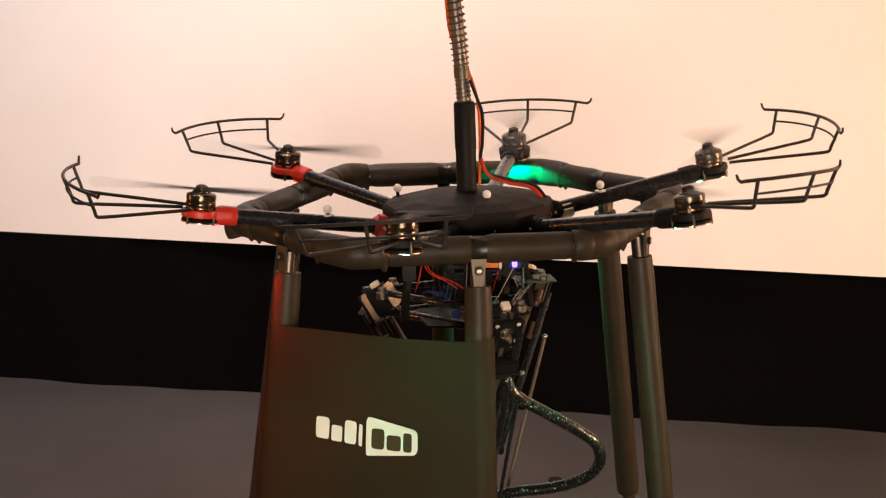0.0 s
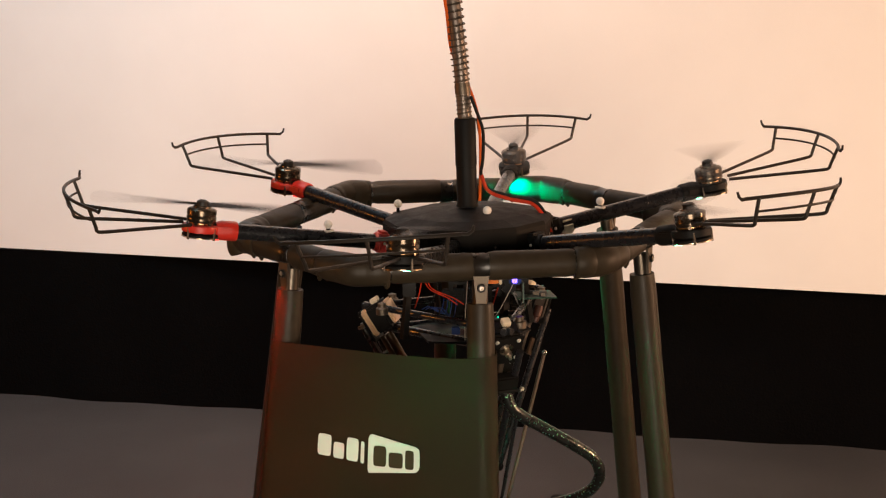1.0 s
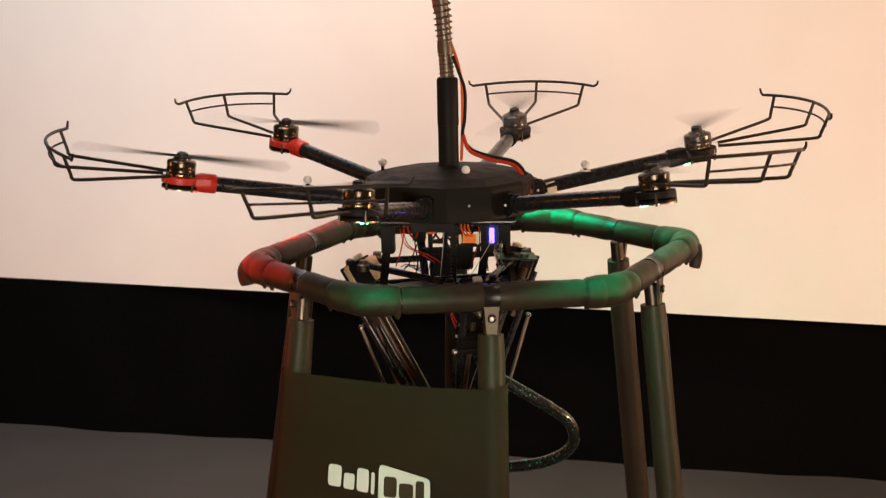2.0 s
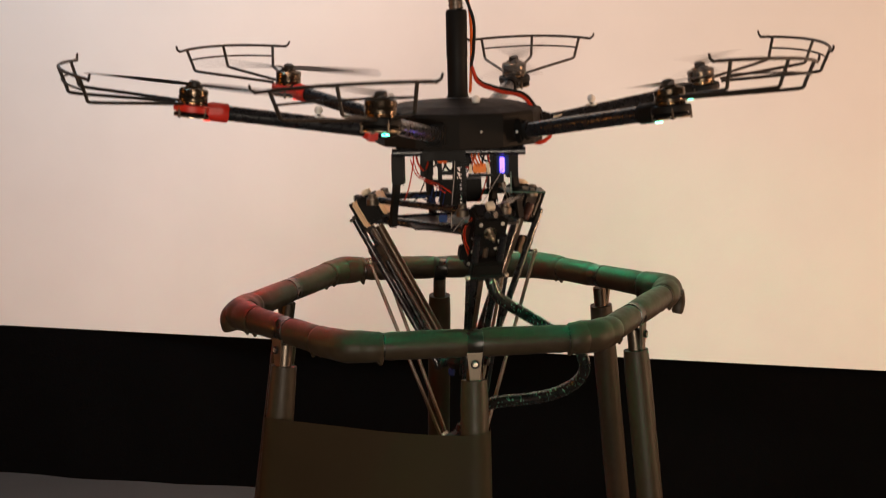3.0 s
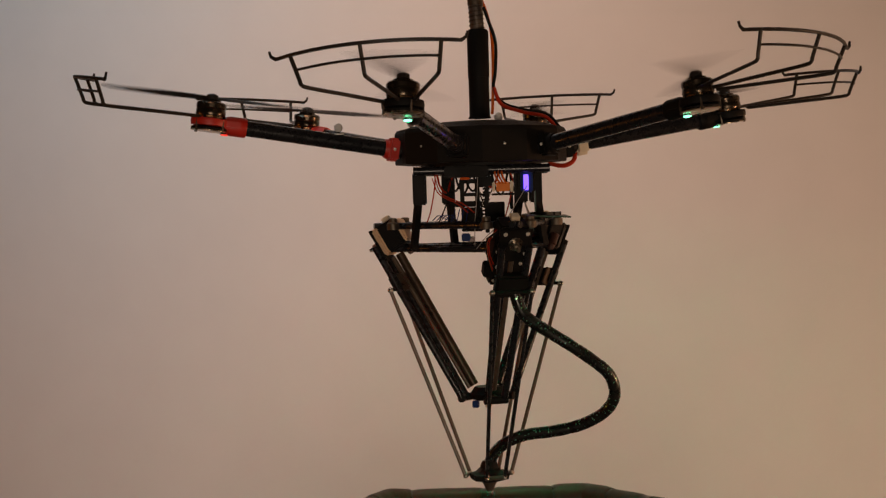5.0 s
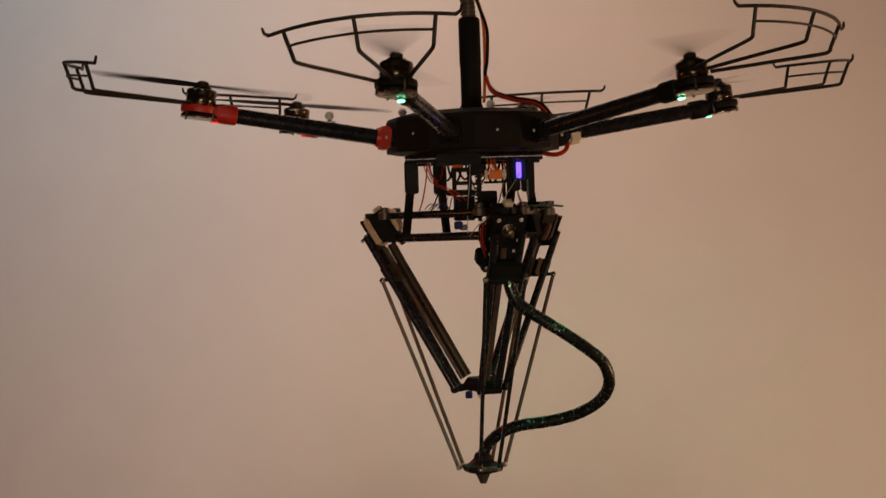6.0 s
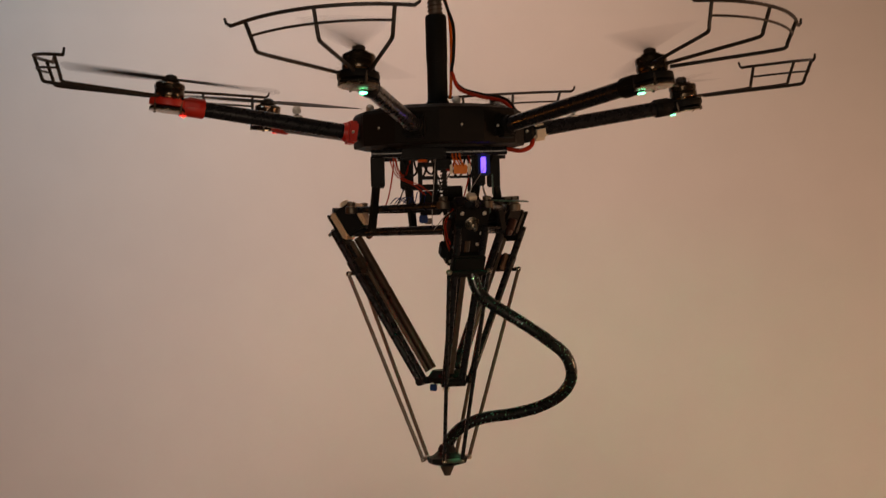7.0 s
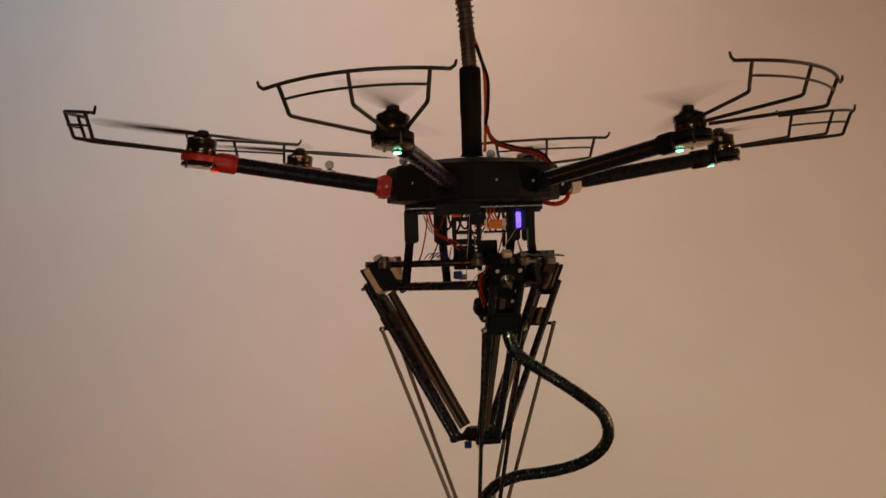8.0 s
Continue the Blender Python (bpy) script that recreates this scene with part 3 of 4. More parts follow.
def mast(drone):
    m = part("mast", sweep(bmesh.new(), [(0, 0, -0.022), (0, 0, -0.018), (0, 0, 0.036), (0, 0, 0.0365), (0, 0, 0.101), (0, 0, 0.104)],
                           [0.0165, 0.0145, 0.0145, 0.0152, 0.0152, 0.0135], 24), BLACK, drone, "black mast tube")
    lean = [view(-0.0002, 0, 0.100), view(-0.003, 0.0, 0.16), view(-0.009, 0.002, 0.24), view(-0.020, 0.006, 0.34), view(-0.040, 0.01, 0.46), view(-0.075, 0.02, 0.62)]
    path = smooth_path(lean, 12)
    part("flexible_hose", sweep(bmesh.new(), path, 0.0098, 18), HOSE_CORE, m, "grey flexible conduit")
    bm = bmesh.new()
    coil, turns = [], 46
    steps = turns * 12
    for k in range(steps + 1):
        t = k / steps * (len(path) - 1)
        i = min(int(t), len(path) - 2)
        p = path[i].lerp(path[i + 1], t - i)
        b = 2 * math.pi * turns * k / steps
        grow = 0.0104 + 0.0022 * min(1, max(0, (k / steps - 0.16) * 9))
        coil.append(p + Vector((math.cos(b), math.sin(b), 0)) * grow)
    part("spring_coil", sweep(bm, coil, 0.0011, 5), BRACKET, m, "thin dark steel spring coil")
    bm = bmesh.new()
    p = path[10]
    sweep(bm, [path[8], path[10], path[11]], [0.0112, 0.0112, 0.0105], 16)
    part("hose_collar", bm, BRACKET, m)
    # wires that drop down the mast to the shell
    run = [view(-0.052, -0.010, 0.46), view(-0.034, -0.009, 0.34), view(-0.022, -0.006, 0.26), view(-0.016, 0.008, 0.20), view(0.0, 0.014, 0.165), view(0.013, 0.011, 0.13), view(0.0195, 0.006, 0.10), view(0.021, 0.003, 0.06), view(0.019, 0.002, 0.0), view(0.018, 0.0, -0.016)]
    part("power_wire", sweep(bmesh.new(), smooth_path(run, 8), 0.0022, 8), WIRE_ORANGE, m, "orange power wire")
    run = [view(0.009, -0.010, 0.135), view(0.016, -0.008, 0.115), view(0.025, -0.004, 0.085), view(0.024, 0, 0.045), view(0.021, 0, 0.020), view(0.033, 0.004, 0.0), view(0.060, 0.004, -0.010), view(0.095, 0.0, -0.018), view(0.112, -0.006, -0.036), view(0.122, -0.010, -0.055)]
    part("black_wire", sweep(bmesh.new(), smooth_path(run, 8), 0.0024, 8), BLACK, m)
    run = [view(0.021, -0.001, 0.022), view(0.031, 0.0, -0.002), view(0.060, -0.002, -0.014), view(0.093, -0.004, -0.022), view(0.109, -0.012, -0.040), view(0.119, -0.016, -0.062)]
    part("orange_ribbon", sweep(bmesh.new(), smooth_path(run, 8), 0.0042, 10, squash=0.6), WIRE_RED, m, "red ribbon of wires")


# delta print arm, below the shell
def under_frame(drone):
    for y in (-0.052, 0.05):
        part("cross_bar", sweep(bmesh.new(), [view(-0.092, y, -0.0955), view(0.098, y, -0.0955)], 0.0058, 12), CARBON, drone)
    for x in (-0.06, 0.06):
        part("cross_bar", sweep(bmesh.new(), [view(x, -0.046, -0.0955), view(x, 0.046, -0.0955)], 0.0050, 12), CARBON, drone)
    bm = bmesh.new()
    box(bm, (0.062, 0.030, 0.016), Matrix.Translation(view(-0.018, -0.058, -0.098)) @ pose(0, 0, 0, 0, 0, 13.5), 0.002)
    part("mount_block", bm, BLACK, drone)
    for x0, y0, x1, y1 in ((-0.084, -0.035, -0.092, -0.040), (-0.046, 0.050, -0.036, 0.056), (0.058, -0.030, 0.047, -0.040), (0.080, 0.030, 0.094, 0.036)):
        bm = bmesh.new()
        p, q = view(x0, y0, -0.118), view(x1, y1, -0.205)
        sweep(bm, [p, q], 0.0062, 4)
        post = part("post", bm, BLACK, drone)
        bm = bmesh.new()
        box(bm, (0.019, 0.022, 0.046), Matrix.Translation(view(x0, y0, -0.120)) @ pose(0, 0, 0, 0, 0, 13.5), 0.002)
        part("post_clamp", bm, BLACK, post)
    # stacked electronics in the middle
    for at, size, mat, label in (((-0.0105, 0.0, -0.165), (0.030, 0.034, 0.034), BLACK, "black controller box"), ((0.024, 0.01, -0.158), (0.024, 0.026, 0.034), BLACK, "black motor driver"),
                                 ((-0.0245, -0.02, -0.128), (0.006, 0.012, 0.044), BLACK, ""), ((-0.003, -0.02, -0.130), (0.0065, 0.012, 0.044), BLACK, ""),
                                 ((-0.014, -0.02, -0.1110), (0.024, 0.012, 0.006), BLACK, ""), ((-0.014, -0.02, -0.1297), (0.022, 0.012, 0.005), BLACK, ""),
                                 ((-0.016, -0.02, -0.1430), (0.040, 0.012, 0.008), BLACK, ""), ((0.034, -0.045, -0.1305), (0.036, 0.016, 0.003), BLACK, ""),
                                 ((0.045, -0.02, -0.137), (0.005, 0.008, 0.030), BLACK, ""), ((0.009, -0.03, -0.112), (0.020, 0.014, 0.016), BLACK, ""),
                                 ((-0.0185, -0.064, -0.1890), (0.012, 0.010, 0.011), BLUE, "blue terminal block"),
                                 ((0.045, -0.053, -0.120), (0.004, 0.006, 0.016), CREAM, "cream connector"), ((0.033, -0.050, -0.120), (0.019, 0.006, 0.013), LIT_ORANGE_BOARD, "orange connector board"),
                                 ((0.020, -0.053, -0.120), (0.004, 0.006, 0.014), CREAM, "cream connector"),
                                 ((-0.020, -0.058, -0.1075), (0.014, 0.030, 0.003), WIRE_ORANGE, "orange tab")):
        bm = bmesh.new()
        box(bm, size, Matrix.Translation(view(*at)) @ pose(0, 0, 0, 0, 0, 13.5), 0.0012)
        part("electronics_box", bm, mat, drone, label)
    bm = bmesh.new()
    box(bm, (0.017, 0.016, 0.030), Matrix.Translation(view(0.066, -0.045, -0.114)) @ pose(0, 0, 0, 0, 0, 13.5), 0.002)
    lamp_box = part("indicator_box", bm, BLUE, drone, "dark blue indicator box")
    bm = bmesh.new()
    box(bm, (0.007, 0.003, 0.022), Matrix.Translation(view(0.065, -0.0545, -0.115)) @ pose(0, 0, 0, 0, 0, 13.5), 0.001)
    part("indicator_lamp", bm, LED_VIOLET, lamp_box, "lit violet lamp")
    # toothed bar down the middle
    bm = bmesh.new()
    box(bm, (0.006, 0.005, 0.078), Matrix.Translation(view(0.0105, -0.036, -0.145)) @ pose(0, 0, 0, 0, 0, 13.5), 0.0006)
    for k in range(14):
        box(bm, (0.010, 0.004, 0.0028), Matrix.Translation(view(0.0095, -0.0375, -0.112 - 0.0051 * k)) @ pose(0, 0, 0, 0, 0, 13.5))
    part("toothed_bar", bm, BLACK, drone, "dark toothed plastic bar")
    # drooping dark cables tied under the shell
    rnd = random.Random(11)
    for k in range(10):
        x = -0.062 + 0.013 * k
        y = rnd.uniform(-0.03, 0.03)
        sag = rnd.uniform(0.010, 0.030)
        pts = [view(x, y, -0.094), view(x + 0.006, y - 0.01, -0.102 - sag * 0.7), view(x + 0.016, y - 0.012, -0.104 - sag), view(x + 0.024, y, -0.099)]
        part("cable_loop", sweep(bmesh.new(), smooth_path(pts, 6), 0.0016, 6), WIRE_RED if k in (0, 5) else BLACK, drone)
    # the triangle of rods that carries the three arms
    for r, z, rad in ((0.150, -0.172, 0.0050), (0.118, -0.204, 0.0062)):
        for a in (-60, 60, 180):
            p, q = polar(r, a, z), polar(r, a + 120, z)
            e = (q - p).normalized() * 0.012
            part("frame_rod", sweep(bmesh.new(), [p - e, q + e], rad, 10), CARBON, drone)
    for a in (-60, 60, 180):
        for s in (-1, 1):
            p = polar(0.128, a + s * 14, -0.172)
            bm = bmesh.new()
            lathe(bm, [(0.009, -0.005), (0.009, 0.004), (0.006, 0.006), (0.006, 0.011), (0.003, 0.012)], 14, Matrix.Translation(p))
            part("rod_joint", bm, BRACKET, drone, "grey metal joint")
    for at, turn in ((view(0.098, 0.03, -0.163), 25),):
        bm = bmesh.new()
        box(bm, (0.060, 0.036, 0.002), Matrix.Translation(at) @ pose(0, 0, 0, 4, 3, turn))
        board = part("circuit_board", bm, BOARD, drone, "green circuit board")
        rnd = random.Random(turn)
        for k in range(7):
            bm = bmesh.new()
            box(bm, (rnd.uniform(0.004, 0.012), rnd.uniform(0.004, 0.010), 0.005),
                Matrix.Translation(at + Vector((rnd.uniform(-0.024, 0.024), rnd.uniform(-0.013, 0.013), 0.003))))
            part("chip", bm, BLACK if k % 3 else BRACKET, board)
    bm = outline(bmesh.new(), [(0.088 * math.cos(b), 0.098 * math.sin(b)) for b in (math.pi * k / 3 for k in range(6))], 0.003, pose(0, 0, -0.2045))
    part("base_plate", bm, ACRYLIC, drone, "dark glossy plate")
    # the first module's dark red stands in for a lamp's red glow
    for at, size, mat, label in (((-0.012, -0.060, -0.192), (0.012, 0.008, 0.008), FEED, "small module with a red glow in its colour"), 
                                 ((0.030, -0.060, -0.186), (0.018, 0.012, 0.014), FEED, "reddish module"),
                                 ((0.078, -0.040, -0.142), (0.002, 0.020, 0.030), BOARD, "green circuit board"), ((0.060, -0.075, -0.176), (0.030, 0.004, 0.016), BOARD, "green circuit board")):
        bm = bmesh.new()
        box(bm, size, Matrix.Translation(view(*at)) @ pose(0, 0, 0, 0, 0, 13.5), 0.0012)
        part("module", bm, mat, drone, label)
    for k in range(4):
        x = -0.066 + 0.006 * k
        run = [view(x, -0.03, -0.165), view(x + 0.010, -0.045 - 0.004 * k, -0.158), view(x + 0.026, -0.045, -0.166 - 0.003 * k), view(x + 0.032, -0.03, -0.150)]
        part("blue_wire", sweep(bmesh.new(), smooth_path(run, 6), 0.0007, 6), BLUE, drone)
    for run in ([view(-0.002, -0.068, -0.100), view(-0.003, -0.078, -0.130), view(-0.006, -0.080, -0.170), view(-0.006, -0.078, -0.206)],
                [view(0.066, -0.060, -0.120), view(0.052, -0.075, -0.142), view(0.036, -0.085, -0.166), view(0.012, -0.088, -0.186), view(-0.004, -0.085, -0.205)]):
        part("white_wire", sweep(bmesh.new(), smooth_path(run, 6), 0.0006, 6), WIRE_GREY, drone, "thin grey wire")
    # loose wires
    rnd = random.Random(4)
    for k in range(9):
        x, y = rnd.uniform(-0.07, 0.07), rnd.uniform(-0.05, 0.03)
        x1, y1 = x + rnd.uniform(-0.03, 0.03), y + rnd.uniform(-0.02, 0.03)
        pts = [view(x, y, -0.096), view(x + rnd.uniform(-0.01, 0.01), y, -0.118), view((x + x1) / 2, y1, -0.145 - rnd.uniform(0, 0.02)), view(x1, y1, -0.172)]
        mat = (BLACK, WIRE_GREY, BLACK, WIRE_RED, BLACK)[k % 5]
        part("loose_wire", sweep(bmesh.new(), smooth_path(pts, 6), 0.0010, 6), mat, drone)
    for x, dx in ((-0.066, 0.05), (-0.062, 0.055)):
        pts = [view(x, -0.05, -0.106), view(x + 0.01, -0.06, -0.128), view(x + dx * 0.7, -0.06, -0.142), view(x + dx, -0.05, -0.155)]
        part("loose_wire", sweep(bmesh.new(), smooth_path(pts, 6), 0.0008, 6), WIRE_RED, drone)


def delta_arm(drone, a):
    e, w = polar(1, a), polar(1, a + 90)
    up = Vector((0, 0, 1))
    top, end = e * 0.150 + up * -0.212, HUB + e * 0.036 + up * -0.420
    d = (end - top).normalized()
    out = (e * 0.215 - up * 0.126).normalized()
    # stepper with plates at both ends
    c = e * 0.133 + up * -0.186
    at = frame_to(c, out, w)
    bm = bmesh.new()
    box(bm, (0.042, 0.042, 0.030), at, 0.004)
    st = part("stepper_motor", bm, BLACK, drone, "black square stepper motor")
    for z, wide, deep in ((-0.0170, 0.036, 0.0090), (0.0165, 0.0425, 0.0105)):
        bm = bmesh.new()
        box(bm, (wide, wide, deep), at @ pose(0, 0, z), 0.003)
        # the left stepper's plates carry warm light in their colour
        part("end_plate", bm, WARM_LIT_PLATE if a == 180 else CLAMP, st, "metal end plate with warm light in its tan colour" if a == 180 else "black metal end plate")
    bm = bmesh.new()
    box(bm, (0.046, 0.050, 0.003), at @ pose(0, -0.003, 0.0222), 0.001)
    part("face_bracket", bm, BLACK, st)
    bm = bmesh.new()
    lathe(bm, [(0.0100, 0.0205), (0.0100, 0.0245), (0.0085, 0.0250), (0.0078, 0.0240), (0.0045, 0.0240), (0.0042, 0.030), (0.0050, 0.0302), (0.0050, 0.0350), (0.0026, 0.0352), (0.0024, 0.042), (0.0012, 0.0425)], 18, at)
    part("shaft", bm, STEEL, st, "bright steel shaft")
    for x in (-0.0155, 0.0155):
        for y in (-0.0155, 0.0155):
            bm = bmesh.new()
            lathe(bm, [(0.0029, 0.020), (0.0029, 0.0252), (0.0012, 0.0260)], 10, at @ pose(x, y, 0))
            part("screw", bm, GLINT_SCREW, st)
    bm = bmesh.new()
    box(bm, (0.012, 0.008, 0.012), at @ pose(0.004, 0.025, -0.004), 0.001)
    part("plug", bm, CREAM, st, "cream plug")
    if a == -60:
        bm = bmesh.new()
        box(bm, (0.046, 0.062, 0.022), frame_to(c + d * 0.046 - out * 0.006, out, w), 0.003)
        slide = part("slide_block", bm, BLACK, drone, "black slide block")
        # bolts, a flange and wires on the front block
        face = frame_to(c + d * 0.046 - out * 0.006, out, w)
        for x, y in ((-0.018, -0.022), (0.018, -0.024), (-0.016, 0.000), (0.017, 0.004), (-0.018, 0.024), (0.012, 0.026), (0.000, 0.016), (-0.006, -0.012)):
            part("bolt", lathe(bmesh.new(), [(0.0024, 0.0105), (0.0024, 0.0128), (0.001, 0.0134)], 8, face @ pose(x, y, 0)), GLINT_SCREW, slide)
        for x, y, sx, sy in ((-0.026, -0.010, 0.010, 0.020), (0.027, 0.006, 0.012, 0.016), (0.000, 0.034, 0.038, 0.010)):
            part("flange", box(bmesh.new(), (sx, sy, 0.016), face @ pose(x, y, 0), 0.002), BLACK, slide)
        for k in range(5):
            run = [face @ Vector(p) for p in ((-0.020, 0.056, 0.002 + 0.002 * k), (-0.030 - 0.001 * k, 0.040, 0.008), (-0.029, 0.022 - 0.003 * k, 0.012), (-0.021, 0.004 - 0.004 * k, 0.011))]
            part("motor_wire", sweep(bmesh.new(), smooth_path(run, 6), 0.0011, 6), (WIRE_RED, BLACK, WIRE_RED, COPPER, BLACK)[k], slide)
    bm = bmesh.new()
    lathe(bm, [(0.005, -0.013), (0.0062, -0.012), (0.0062, 0.004), (0.0050, 0.005), (0.0050, 0.010), (0.003, 0.013)], 18, frame_to(c - w * 0.026 + d * 0.020 - out * 0.004, d, w))
    part("feed_motor", bm, FEED, drone, "dark reddish feed motor")
    # rails
    for s in (-1, 1):
        bm = bmesh.new()
        sweep(bm, [top + w * 0.019 * s - d * 0.012, end + w * 0.012 * s], 0.0052, 12)
        part("rail", bm, CARBON, drone, "black carbon rail")
    a2, b2 = e * 0.130 + up * -0.215, HUB + e * 0.024 + up * -0.404
    # only the left tube is bronze: warm light on it is coloured in
    dark = a != 180
    part("drive_tube", sweep(bmesh.new(), [a2 - out * 0.006, b2 - out * 0.004], 0.0066, 12), CARBON if dark else BRONZE, drone, "black drive tube" if dark else "drive tube with warm light in its bronze colour")
    part("screw_rod", sweep(bmesh.new(), [a2 + out * 0.005, b2 + out * 0.004], 0.0036, 12), ROD, drone, "brown drive rod")
    bm = bmesh.new()
    sweep(bm, [end + w * 0.017, end - w * 0.017], 0.0058, 10)
    sweep(bm, [end, HUB + up * -0.414], 0.0055, 10)
    part("rail_end", bm, BLACK, drone)
    # carriage
    p = along(top, end, 0.20)
    at = frame_to(p, out, w)
    bm = bmesh.new()
    box(bm, (0.046, 0.034, 0.015) if a == -60 else (0.044, 0.026, 0.013), at, 0.003)
    car = part("carriage", bm, BLACK, drone, "black carriage block")
    axle = sweep(bmesh.new(), [p + w * q + out * 0.009 + d * 0.006 for q in (-0.028, 0.028)], 0.0026, 8)
    part("joint_axle", axle, BLACK, car)
    for s in (-1, 1):
        bm = bmesh.new()
        box(bm, (0.004, 0.026, 0.018), at @ pose(s * 0.014, -0.004, -0.006), 0.001)
        part("bearing", bm, BRONZE, car, "dark bearing strip")
        bm = bmesh.new()
        ball(bm, 0.0042, p + w * 0.028 * s + out * 0.009 + d * 0.006, 12)
        part("ball_joint", bm, STEEL, car)
        low = EFFECTOR + e * 0.032 + w * 0.013 * s
        rod = part("push_rod", sweep(bmesh.new(), [p + w * 0.028 * s + out * 0.009 + d * 0.006, low], 0.0028, 8), CARBON if a == -60 else ROD, drone, "thin black push rod" if a == -60 else "thin brown push rod")
        part("rod_end", ball(bmesh.new(), 0.0040, low, 10), STEEL, rod)


EFFECTOR = view(0.013, 0.0, -0.531)
HUB = view(0.002, 0.0, 0.0)


def print_head(drone):
    bm = bmesh.new()
    lathe(bm, [(0.012, -0.010), (0.028, -0.006), (0.030, 0.002), (0.020, 0.005), (0.015, 0.010)], 6, Matrix.Translation(EFFECTOR))
    head = part("effector", bm, BLACK, drone, "black print head plate")
    for a in (-60, 60, 180):
        bm = bmesh.new()
        sweep(bm, [EFFECTOR + polar(0.032, a) + polar(0.016, a + 90), EFFECTOR + polar(0.032, a) - polar(0.016, a + 90)], 0.0032, 8)
        part("joint_bar", bm, STEEL, head)
    bm = bmesh.new()
    lathe(bm, [(0.0045, -0.024), (0.0065, -0.019), (0.0125, -0.006)], 16, Matrix.Translation(EFFECTOR))
    part("nozzle", bm, BRACKET, head, "dark metal nozzle")
    bm = bmesh.new()
    lathe(bm, [(0.013, 0.004), (0.013, 0.014), (0.010, 0.020)], 14, Matrix.Translation(EFFECTOR))
    part("hose_socket", bm, BLACK, head)
    # hub where the rails meet
    bm = bmesh.new()
    lathe(bm, [(0.012, -0.424), (0.024, -0.422), (0.027, -0.414), (0.020, -0.404)], 9, Matrix.Translation(HUB))
    hub = part("rail_hub", bm, BLACK, drone)
    for x, mat in ((-0.008, BLUE), (0.010, CREAM)):
        bm = bmesh.new()
        box(bm, (0.009, 0.008, 0.010), Matrix.Translation(HUB + view(x, -0.01, -0.428)), 0.001)
        part("plug", bm, mat, hub)
    # feed hose
    run = [view(0.046, -0.115, -0.256), view(0.056, -0.112, -0.288), view(0.073, -0.106, -0.306), view(0.097, -0.10, -0.322), view(0.126, -0.095, -0.341), view(0.155, -0.085, -0.362), view(0.179, -0.075, -0.384),
           view(0.187, -0.065, -0.413), view(0.174, -0.052, -0.438), view(0.144, -0.04, -0.456), view(0.106, -0.03, -0.466), view(0.066, -0.02, -0.472), view(0.038, -0.012, -0.483), view(0.020, -0.004, -0.500), view(0.013, 0, -0.516), EFFECTOR + Vector((0, 0, 0.008))]
    pts = smooth_path(run, 10)
    rad = [0.0084 * (1 + 0.05 * noise.noise(Vector((k * 0.45, 0, 0)))) for k in range(len(pts))]
    part("feed_hose", sweep(bmesh.new(), pts, rad, 14), WRAP, drone, "black glitter-wrapped feed hose")


MOTOR = material("motor_metal", (0.095, 0.072, 0.050), 0.24, 0.85, 70, 0.25, 0.05)
# pale tan holds the warm light that falls on the left end plates
WARM_LIT_PLATE = material("warm_lit_plate", (0.80, 0.55, 0.34), 0.36, 0.2, 60, 0.2, 0.1)
HOSE_CORE = material("conduit_grey", (0.16, 0.13, 0.11), 0.4, 0.5, 60, 0.25, 0.1)

PROPS = []


def hexacopter():
    drone = thing("hexacopter", "black six-rotor drone carrying a delta printing arm", "drone")
    shell(drone)
    for (name, a), phase, fit in zip(ARMS, SPIN_PHASE, GUARDS):
        arm(drone, name, a)
        guard(drone, a, *fit)
        PROPS.append((propeller(drone, a, phase), a, phase))
    mast(drone)
    marker(drone, Vector((0.036, -0.037, -0.0305)), 0.004)
    marker(drone, Vector((-0.1075, 0.0192, -0.037)), 0.010)
    under_frame(drone)
    for a in (-60, 60, 180):
        delta_arm(drone, a)
    print_head(drone)
    tape = bmesh.new()
    box(tape, (0.026, 0.027, 0.024), Matrix.Translation(polar(0.150, 30, -0.0640)) @ pose(0, 0, 0, 12, -10, 34), 0.006)
    part("tape_wrap", tape, CREAM, drone, "cream tape")
    for k in range(3):
        run = [view(0.022 + 0.004 * k, -0.05, -0.092), view(0.022 + 0.005 * k, -0.060, -0.104), view(0.029 + 0.004 * k, -0.056, -0.116)]
        part("orange_lead", sweep(bmesh.new(), smooth_path(run, 5), 0.0012, 6), WIRE_ORANGE, drone)
    run = [view(0.10, 0.03, -0.088), view(0.120, 0.02, -0.092), view(0.135, 0.03, -0.085), view(0.138, 0.04, -0.072)]
    part("red_lead", sweep(bmesh.new(), smooth_path(run, 6), 0.0032, 8), WIRE_RED, drone, "red battery lead")
    return drone


DRONE = hexacopter()


# ---- what moves ----
def fly(x, y, z, yaw, pitch, roll):
    turn = Matrix.Rotation(radians(yaw), 4, "Z") @ Matrix.Rotation(radians(pitch), 4, "X") @ Matrix.Rotation(radians(roll), 4, "Y")
    return Matrix.Translation((x, y, z + 0.75)) @ turn


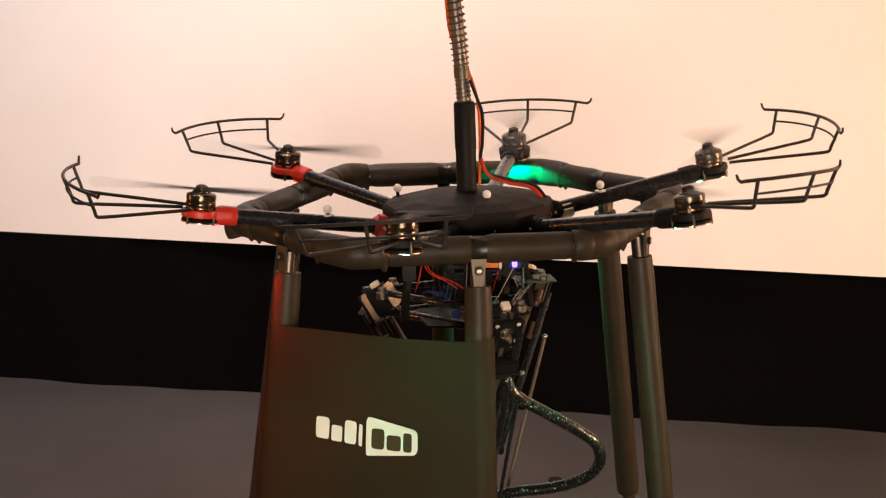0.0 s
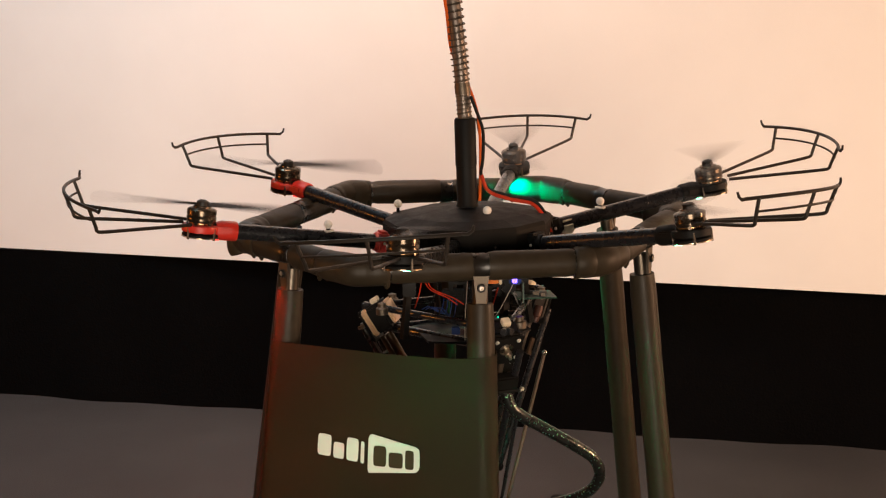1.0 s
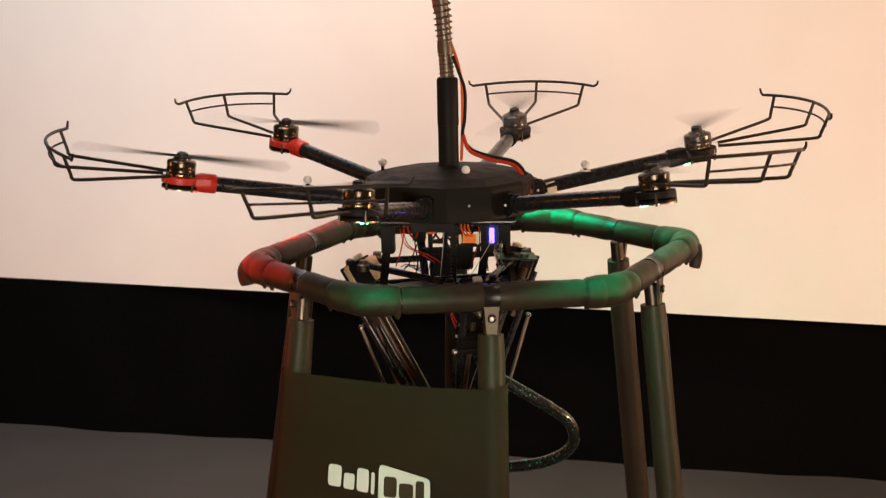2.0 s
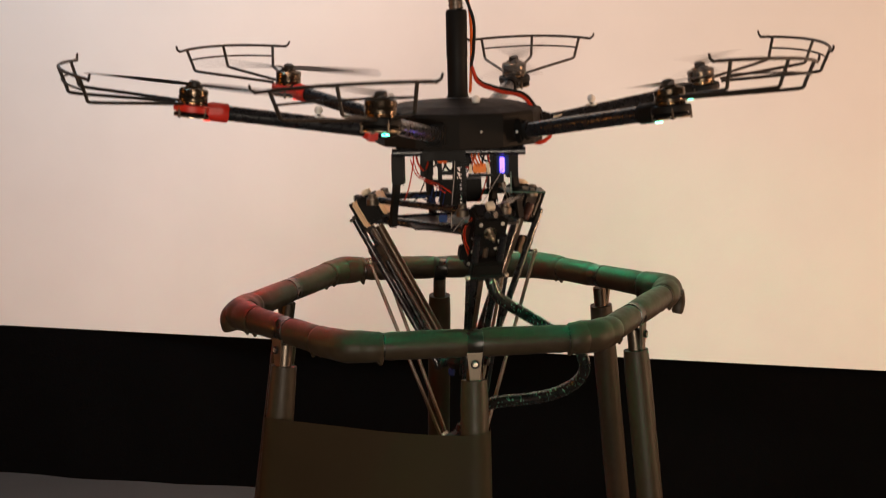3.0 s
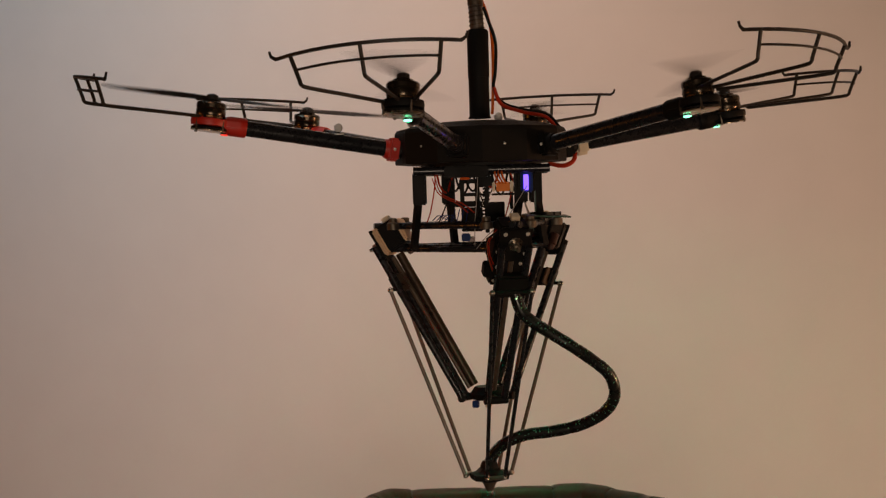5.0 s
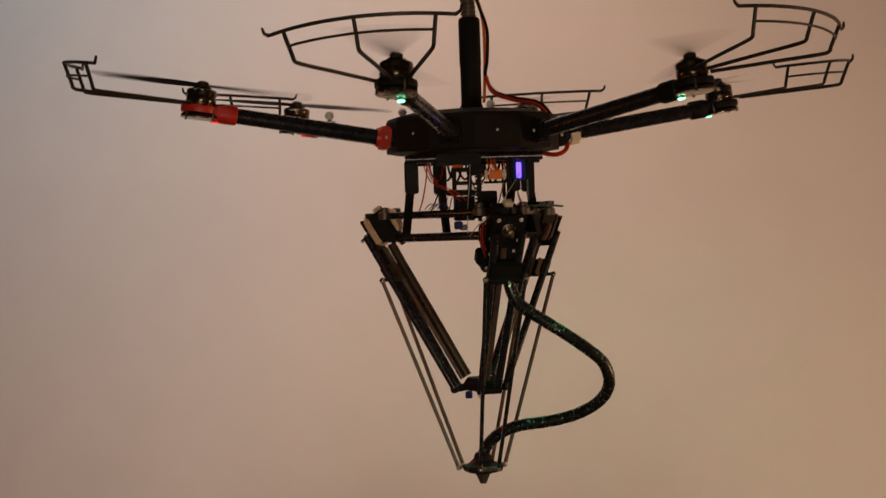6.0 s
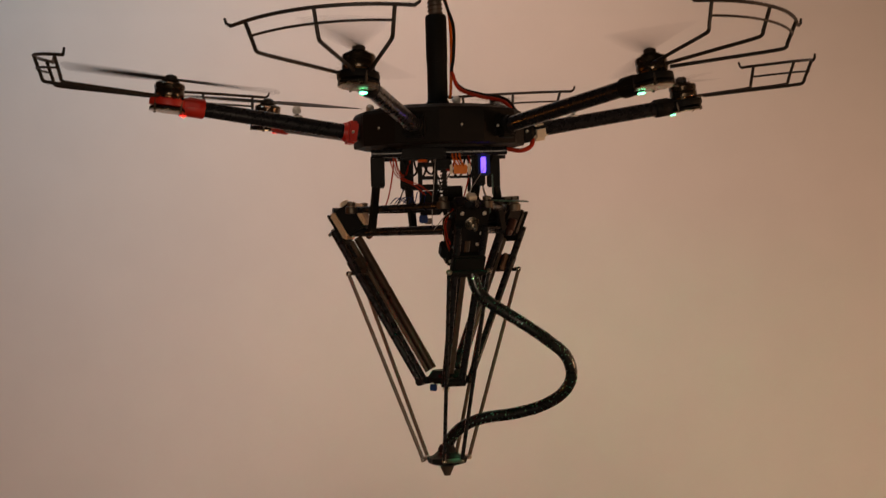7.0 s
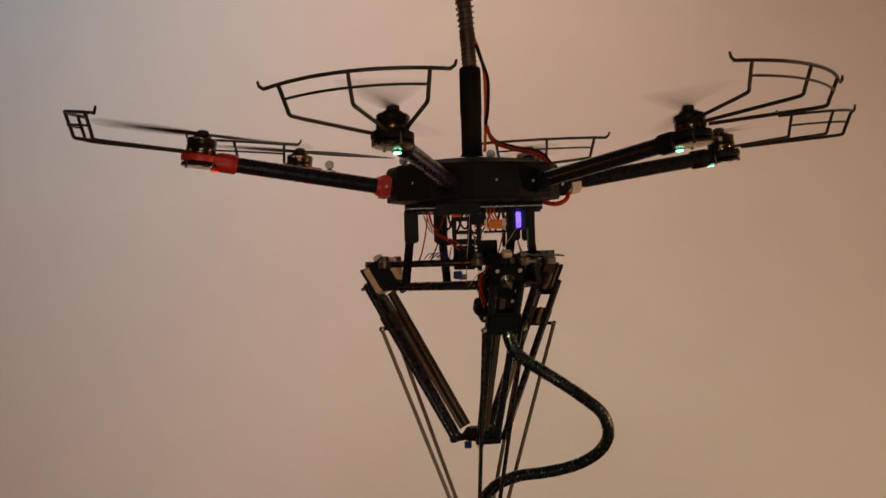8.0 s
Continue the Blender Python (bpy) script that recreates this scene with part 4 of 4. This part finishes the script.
def motions():
    walk(DRONE, [
        (0.0, fly(0.0162, -0.0303, 0.0530, -12.26, -1.03, -2.05)), (0.2, fly(0.0151, -0.0284, 0.0528, -12.16, -0.71, -1.52)),
        (0.5, fly(0.0156, -0.0284, 0.0540, -12.01, -0.80, -1.93)), (0.8, fly(0.0145, -0.0273, 0.0547, -12.03, -0.67, -1.43)),
        (1.0, fly(0.0133, -0.0285, 0.0543, -12.05, -0.94, -1.84)), (1.1, fly(0.0133, -0.0244, 0.0549, -12.74, -0.54, -1.13)),
        (1.2, fly(0.0099, -0.0213, 0.0531, -13.43, -0.29, -0.71)), (1.3, fly(0.0002, -0.0185, 0.0566, -14.15, -0.12, -0.47)),
        (1.4, fly(-0.0065, -0.0164, 0.0605, -14.86, 0.01, -0.36)), (1.5, fly(-0.0189, -0.0144, 0.0742, -15.58, 0.15, -0.34)),
        (1.6, fly(-0.0262, -0.0121, 0.0836, -15.90, 0.28, -0.47)), (1.7, fly(-0.0333, -0.0100, 0.1003, -16.21, 0.49, -0.73)),
        (2.8, fly(0.0078, 0.0392, 0.2692, -14.85, 0.11, -0.85)), (2.9, fly(0.0104, 0.0409, 0.2866, -14.70, 0.16, -0.78)),
        (3.0, fly(0.0101, 0.0441, 0.3125, -14.59, 0.22, -0.90)), (3.1, fly(0.0094, 0.0407, 0.3345, -14.47, 0.16, -0.58)),
        (3.2, fly(0.0051, 0.0387, 0.3628, -14.39, 0.11, -0.40)), (3.3, fly(0.0016, 0.0378, 0.3805, -14.31, 0.12, -0.33)),
        (3.4, fly(-0.0010, 0.0383, 0.4014, -14.21, 0.16, -0.35)), (3.5, fly(-0.0083, 0.0402, 0.4338, -14.18, 0.19, -0.45)),
        (3.6, fly(-0.0110, 0.0338, 0.4620, -14.08, 0.14, -0.34)), (3.7, fly(-0.0152, 0.0284, 0.4779, -14.00, 0.16, -0.31)),
        (3.8, fly(-0.0167, 0.0242, 0.4898, -13.88, 0.23, -0.37)), (3.9, fly(-0.0166, 0.0209, 0.5022, -13.73, 0.36, -0.54)),
        (4.0, fly(-0.0178, 0.0183, 0.5104, -13.59, 0.61, -0.84)), (4.1, fly(-0.0185, 0.0152, 0.5215, -13.56, 0.38, -0.61)),
        (4.2, fly(-0.0184, 0.0128, 0.5210, -13.51, 0.29, -0.54)), (4.3, fly(-0.0189, 0.0108, 0.5330, -13.45, 0.24, -0.62)),
        (4.4, fly(-0.0182, 0.0093, 0.5407, -13.37, 0.26, -0.86)), (4.5, fly(-0.0186, 0.0081, 0.5497, -13.30, 0.35, -1.32)),
        (4.6, fly(-0.0202, 0.0067, 0.5502, -13.34, 0.26, -0.91)), (4.7, fly(-0.0217, 0.0056, 0.5664, -13.37, 0.19, -0.74)),
        (5.8, fly(-0.0144, -0.0023, 0.6612, -13.31, 0.27, -1.06)), (5.9, fly(-0.0166, -0.0068, 0.6698, -13.16, 0.15, -0.86)),
        (6.0, fly(-0.0194, -0.0115, 0.6732, -13.00, 0.08, -0.88)), (6.1, fly(-0.0199, -0.0104, 0.6733, -13.08, 0.05, -0.58)),
        (6.2, fly(-0.0214, -0.0096, 0.6743, -13.17, 0.02, -0.42)), (6.3, fly(-0.0232, -0.0092, 0.6762, -13.24, 0.00, -0.38)),
        (6.4, fly(-0.0253, -0.0091, 0.6763, -13.32, -0.01, -0.44)), (6.5, fly(-0.0282, -0.0092, 0.6750, -13.39, -0.02, -0.60)),
        (6.6, fly(-0.0293, -0.0045, 0.6737, -13.43, 0.02, -0.38)), (6.7, fly(-0.0309, -0.0001, 0.6767, -13.46, 0.04, -0.26)),
        (6.8, fly(-0.0325, 0.0043, 0.6882, -13.48, 0.05, -0.21)), (6.9, fly(-0.0345, 0.0087, 0.7029, -13.49, 0.05, -0.22)),
        (7.0, fly(-0.0365, 0.0137, 0.7122, -13.49, 0.09, -0.28)), (7.1, fly(-0.0326, 0.0083, 0.7166, -13.50, 0.02, -0.18)),
        (7.2, fly(-0.0308, 0.0035, 0.7122, -13.53, -0.02, -0.12)), (7.3, fly(-0.0296, -0.0011, 0.7023, -13.55, -0.05, -0.10)),
        (7.4, fly(-0.0289, -0.0056, 0.6884, -13.57, -0.07, -0.11)), (7.5, fly(-0.0293, -0.0103, 0.6747, -13.58, -0.12, -0.14)),
        (7.6, fly(-0.0273, -0.0106, 0.6644, -13.58, -0.03, -0.11)), (7.7, fly(-0.0256, -0.0113, 0.6589, -13.57, 0.03, -0.11)),
        (7.8, fly(-0.0264, -0.0125, 0.6565, -13.57, 0.09, -0.13)), (8.0, fly(-0.0269, -0.0159, 0.6606, -13.55, 0.23, -0.25)),
    ])
    for k, (ob, a, phase) in enumerate(PROPS):
        way = 1 if k % 2 else -1
        head = head_pose(a)
        walk(ob, [(f / FPS, head @ pose(0, 0, 0.0110, 0, 0, phase + way * 84 * f)) for f in range(241)])


motions()
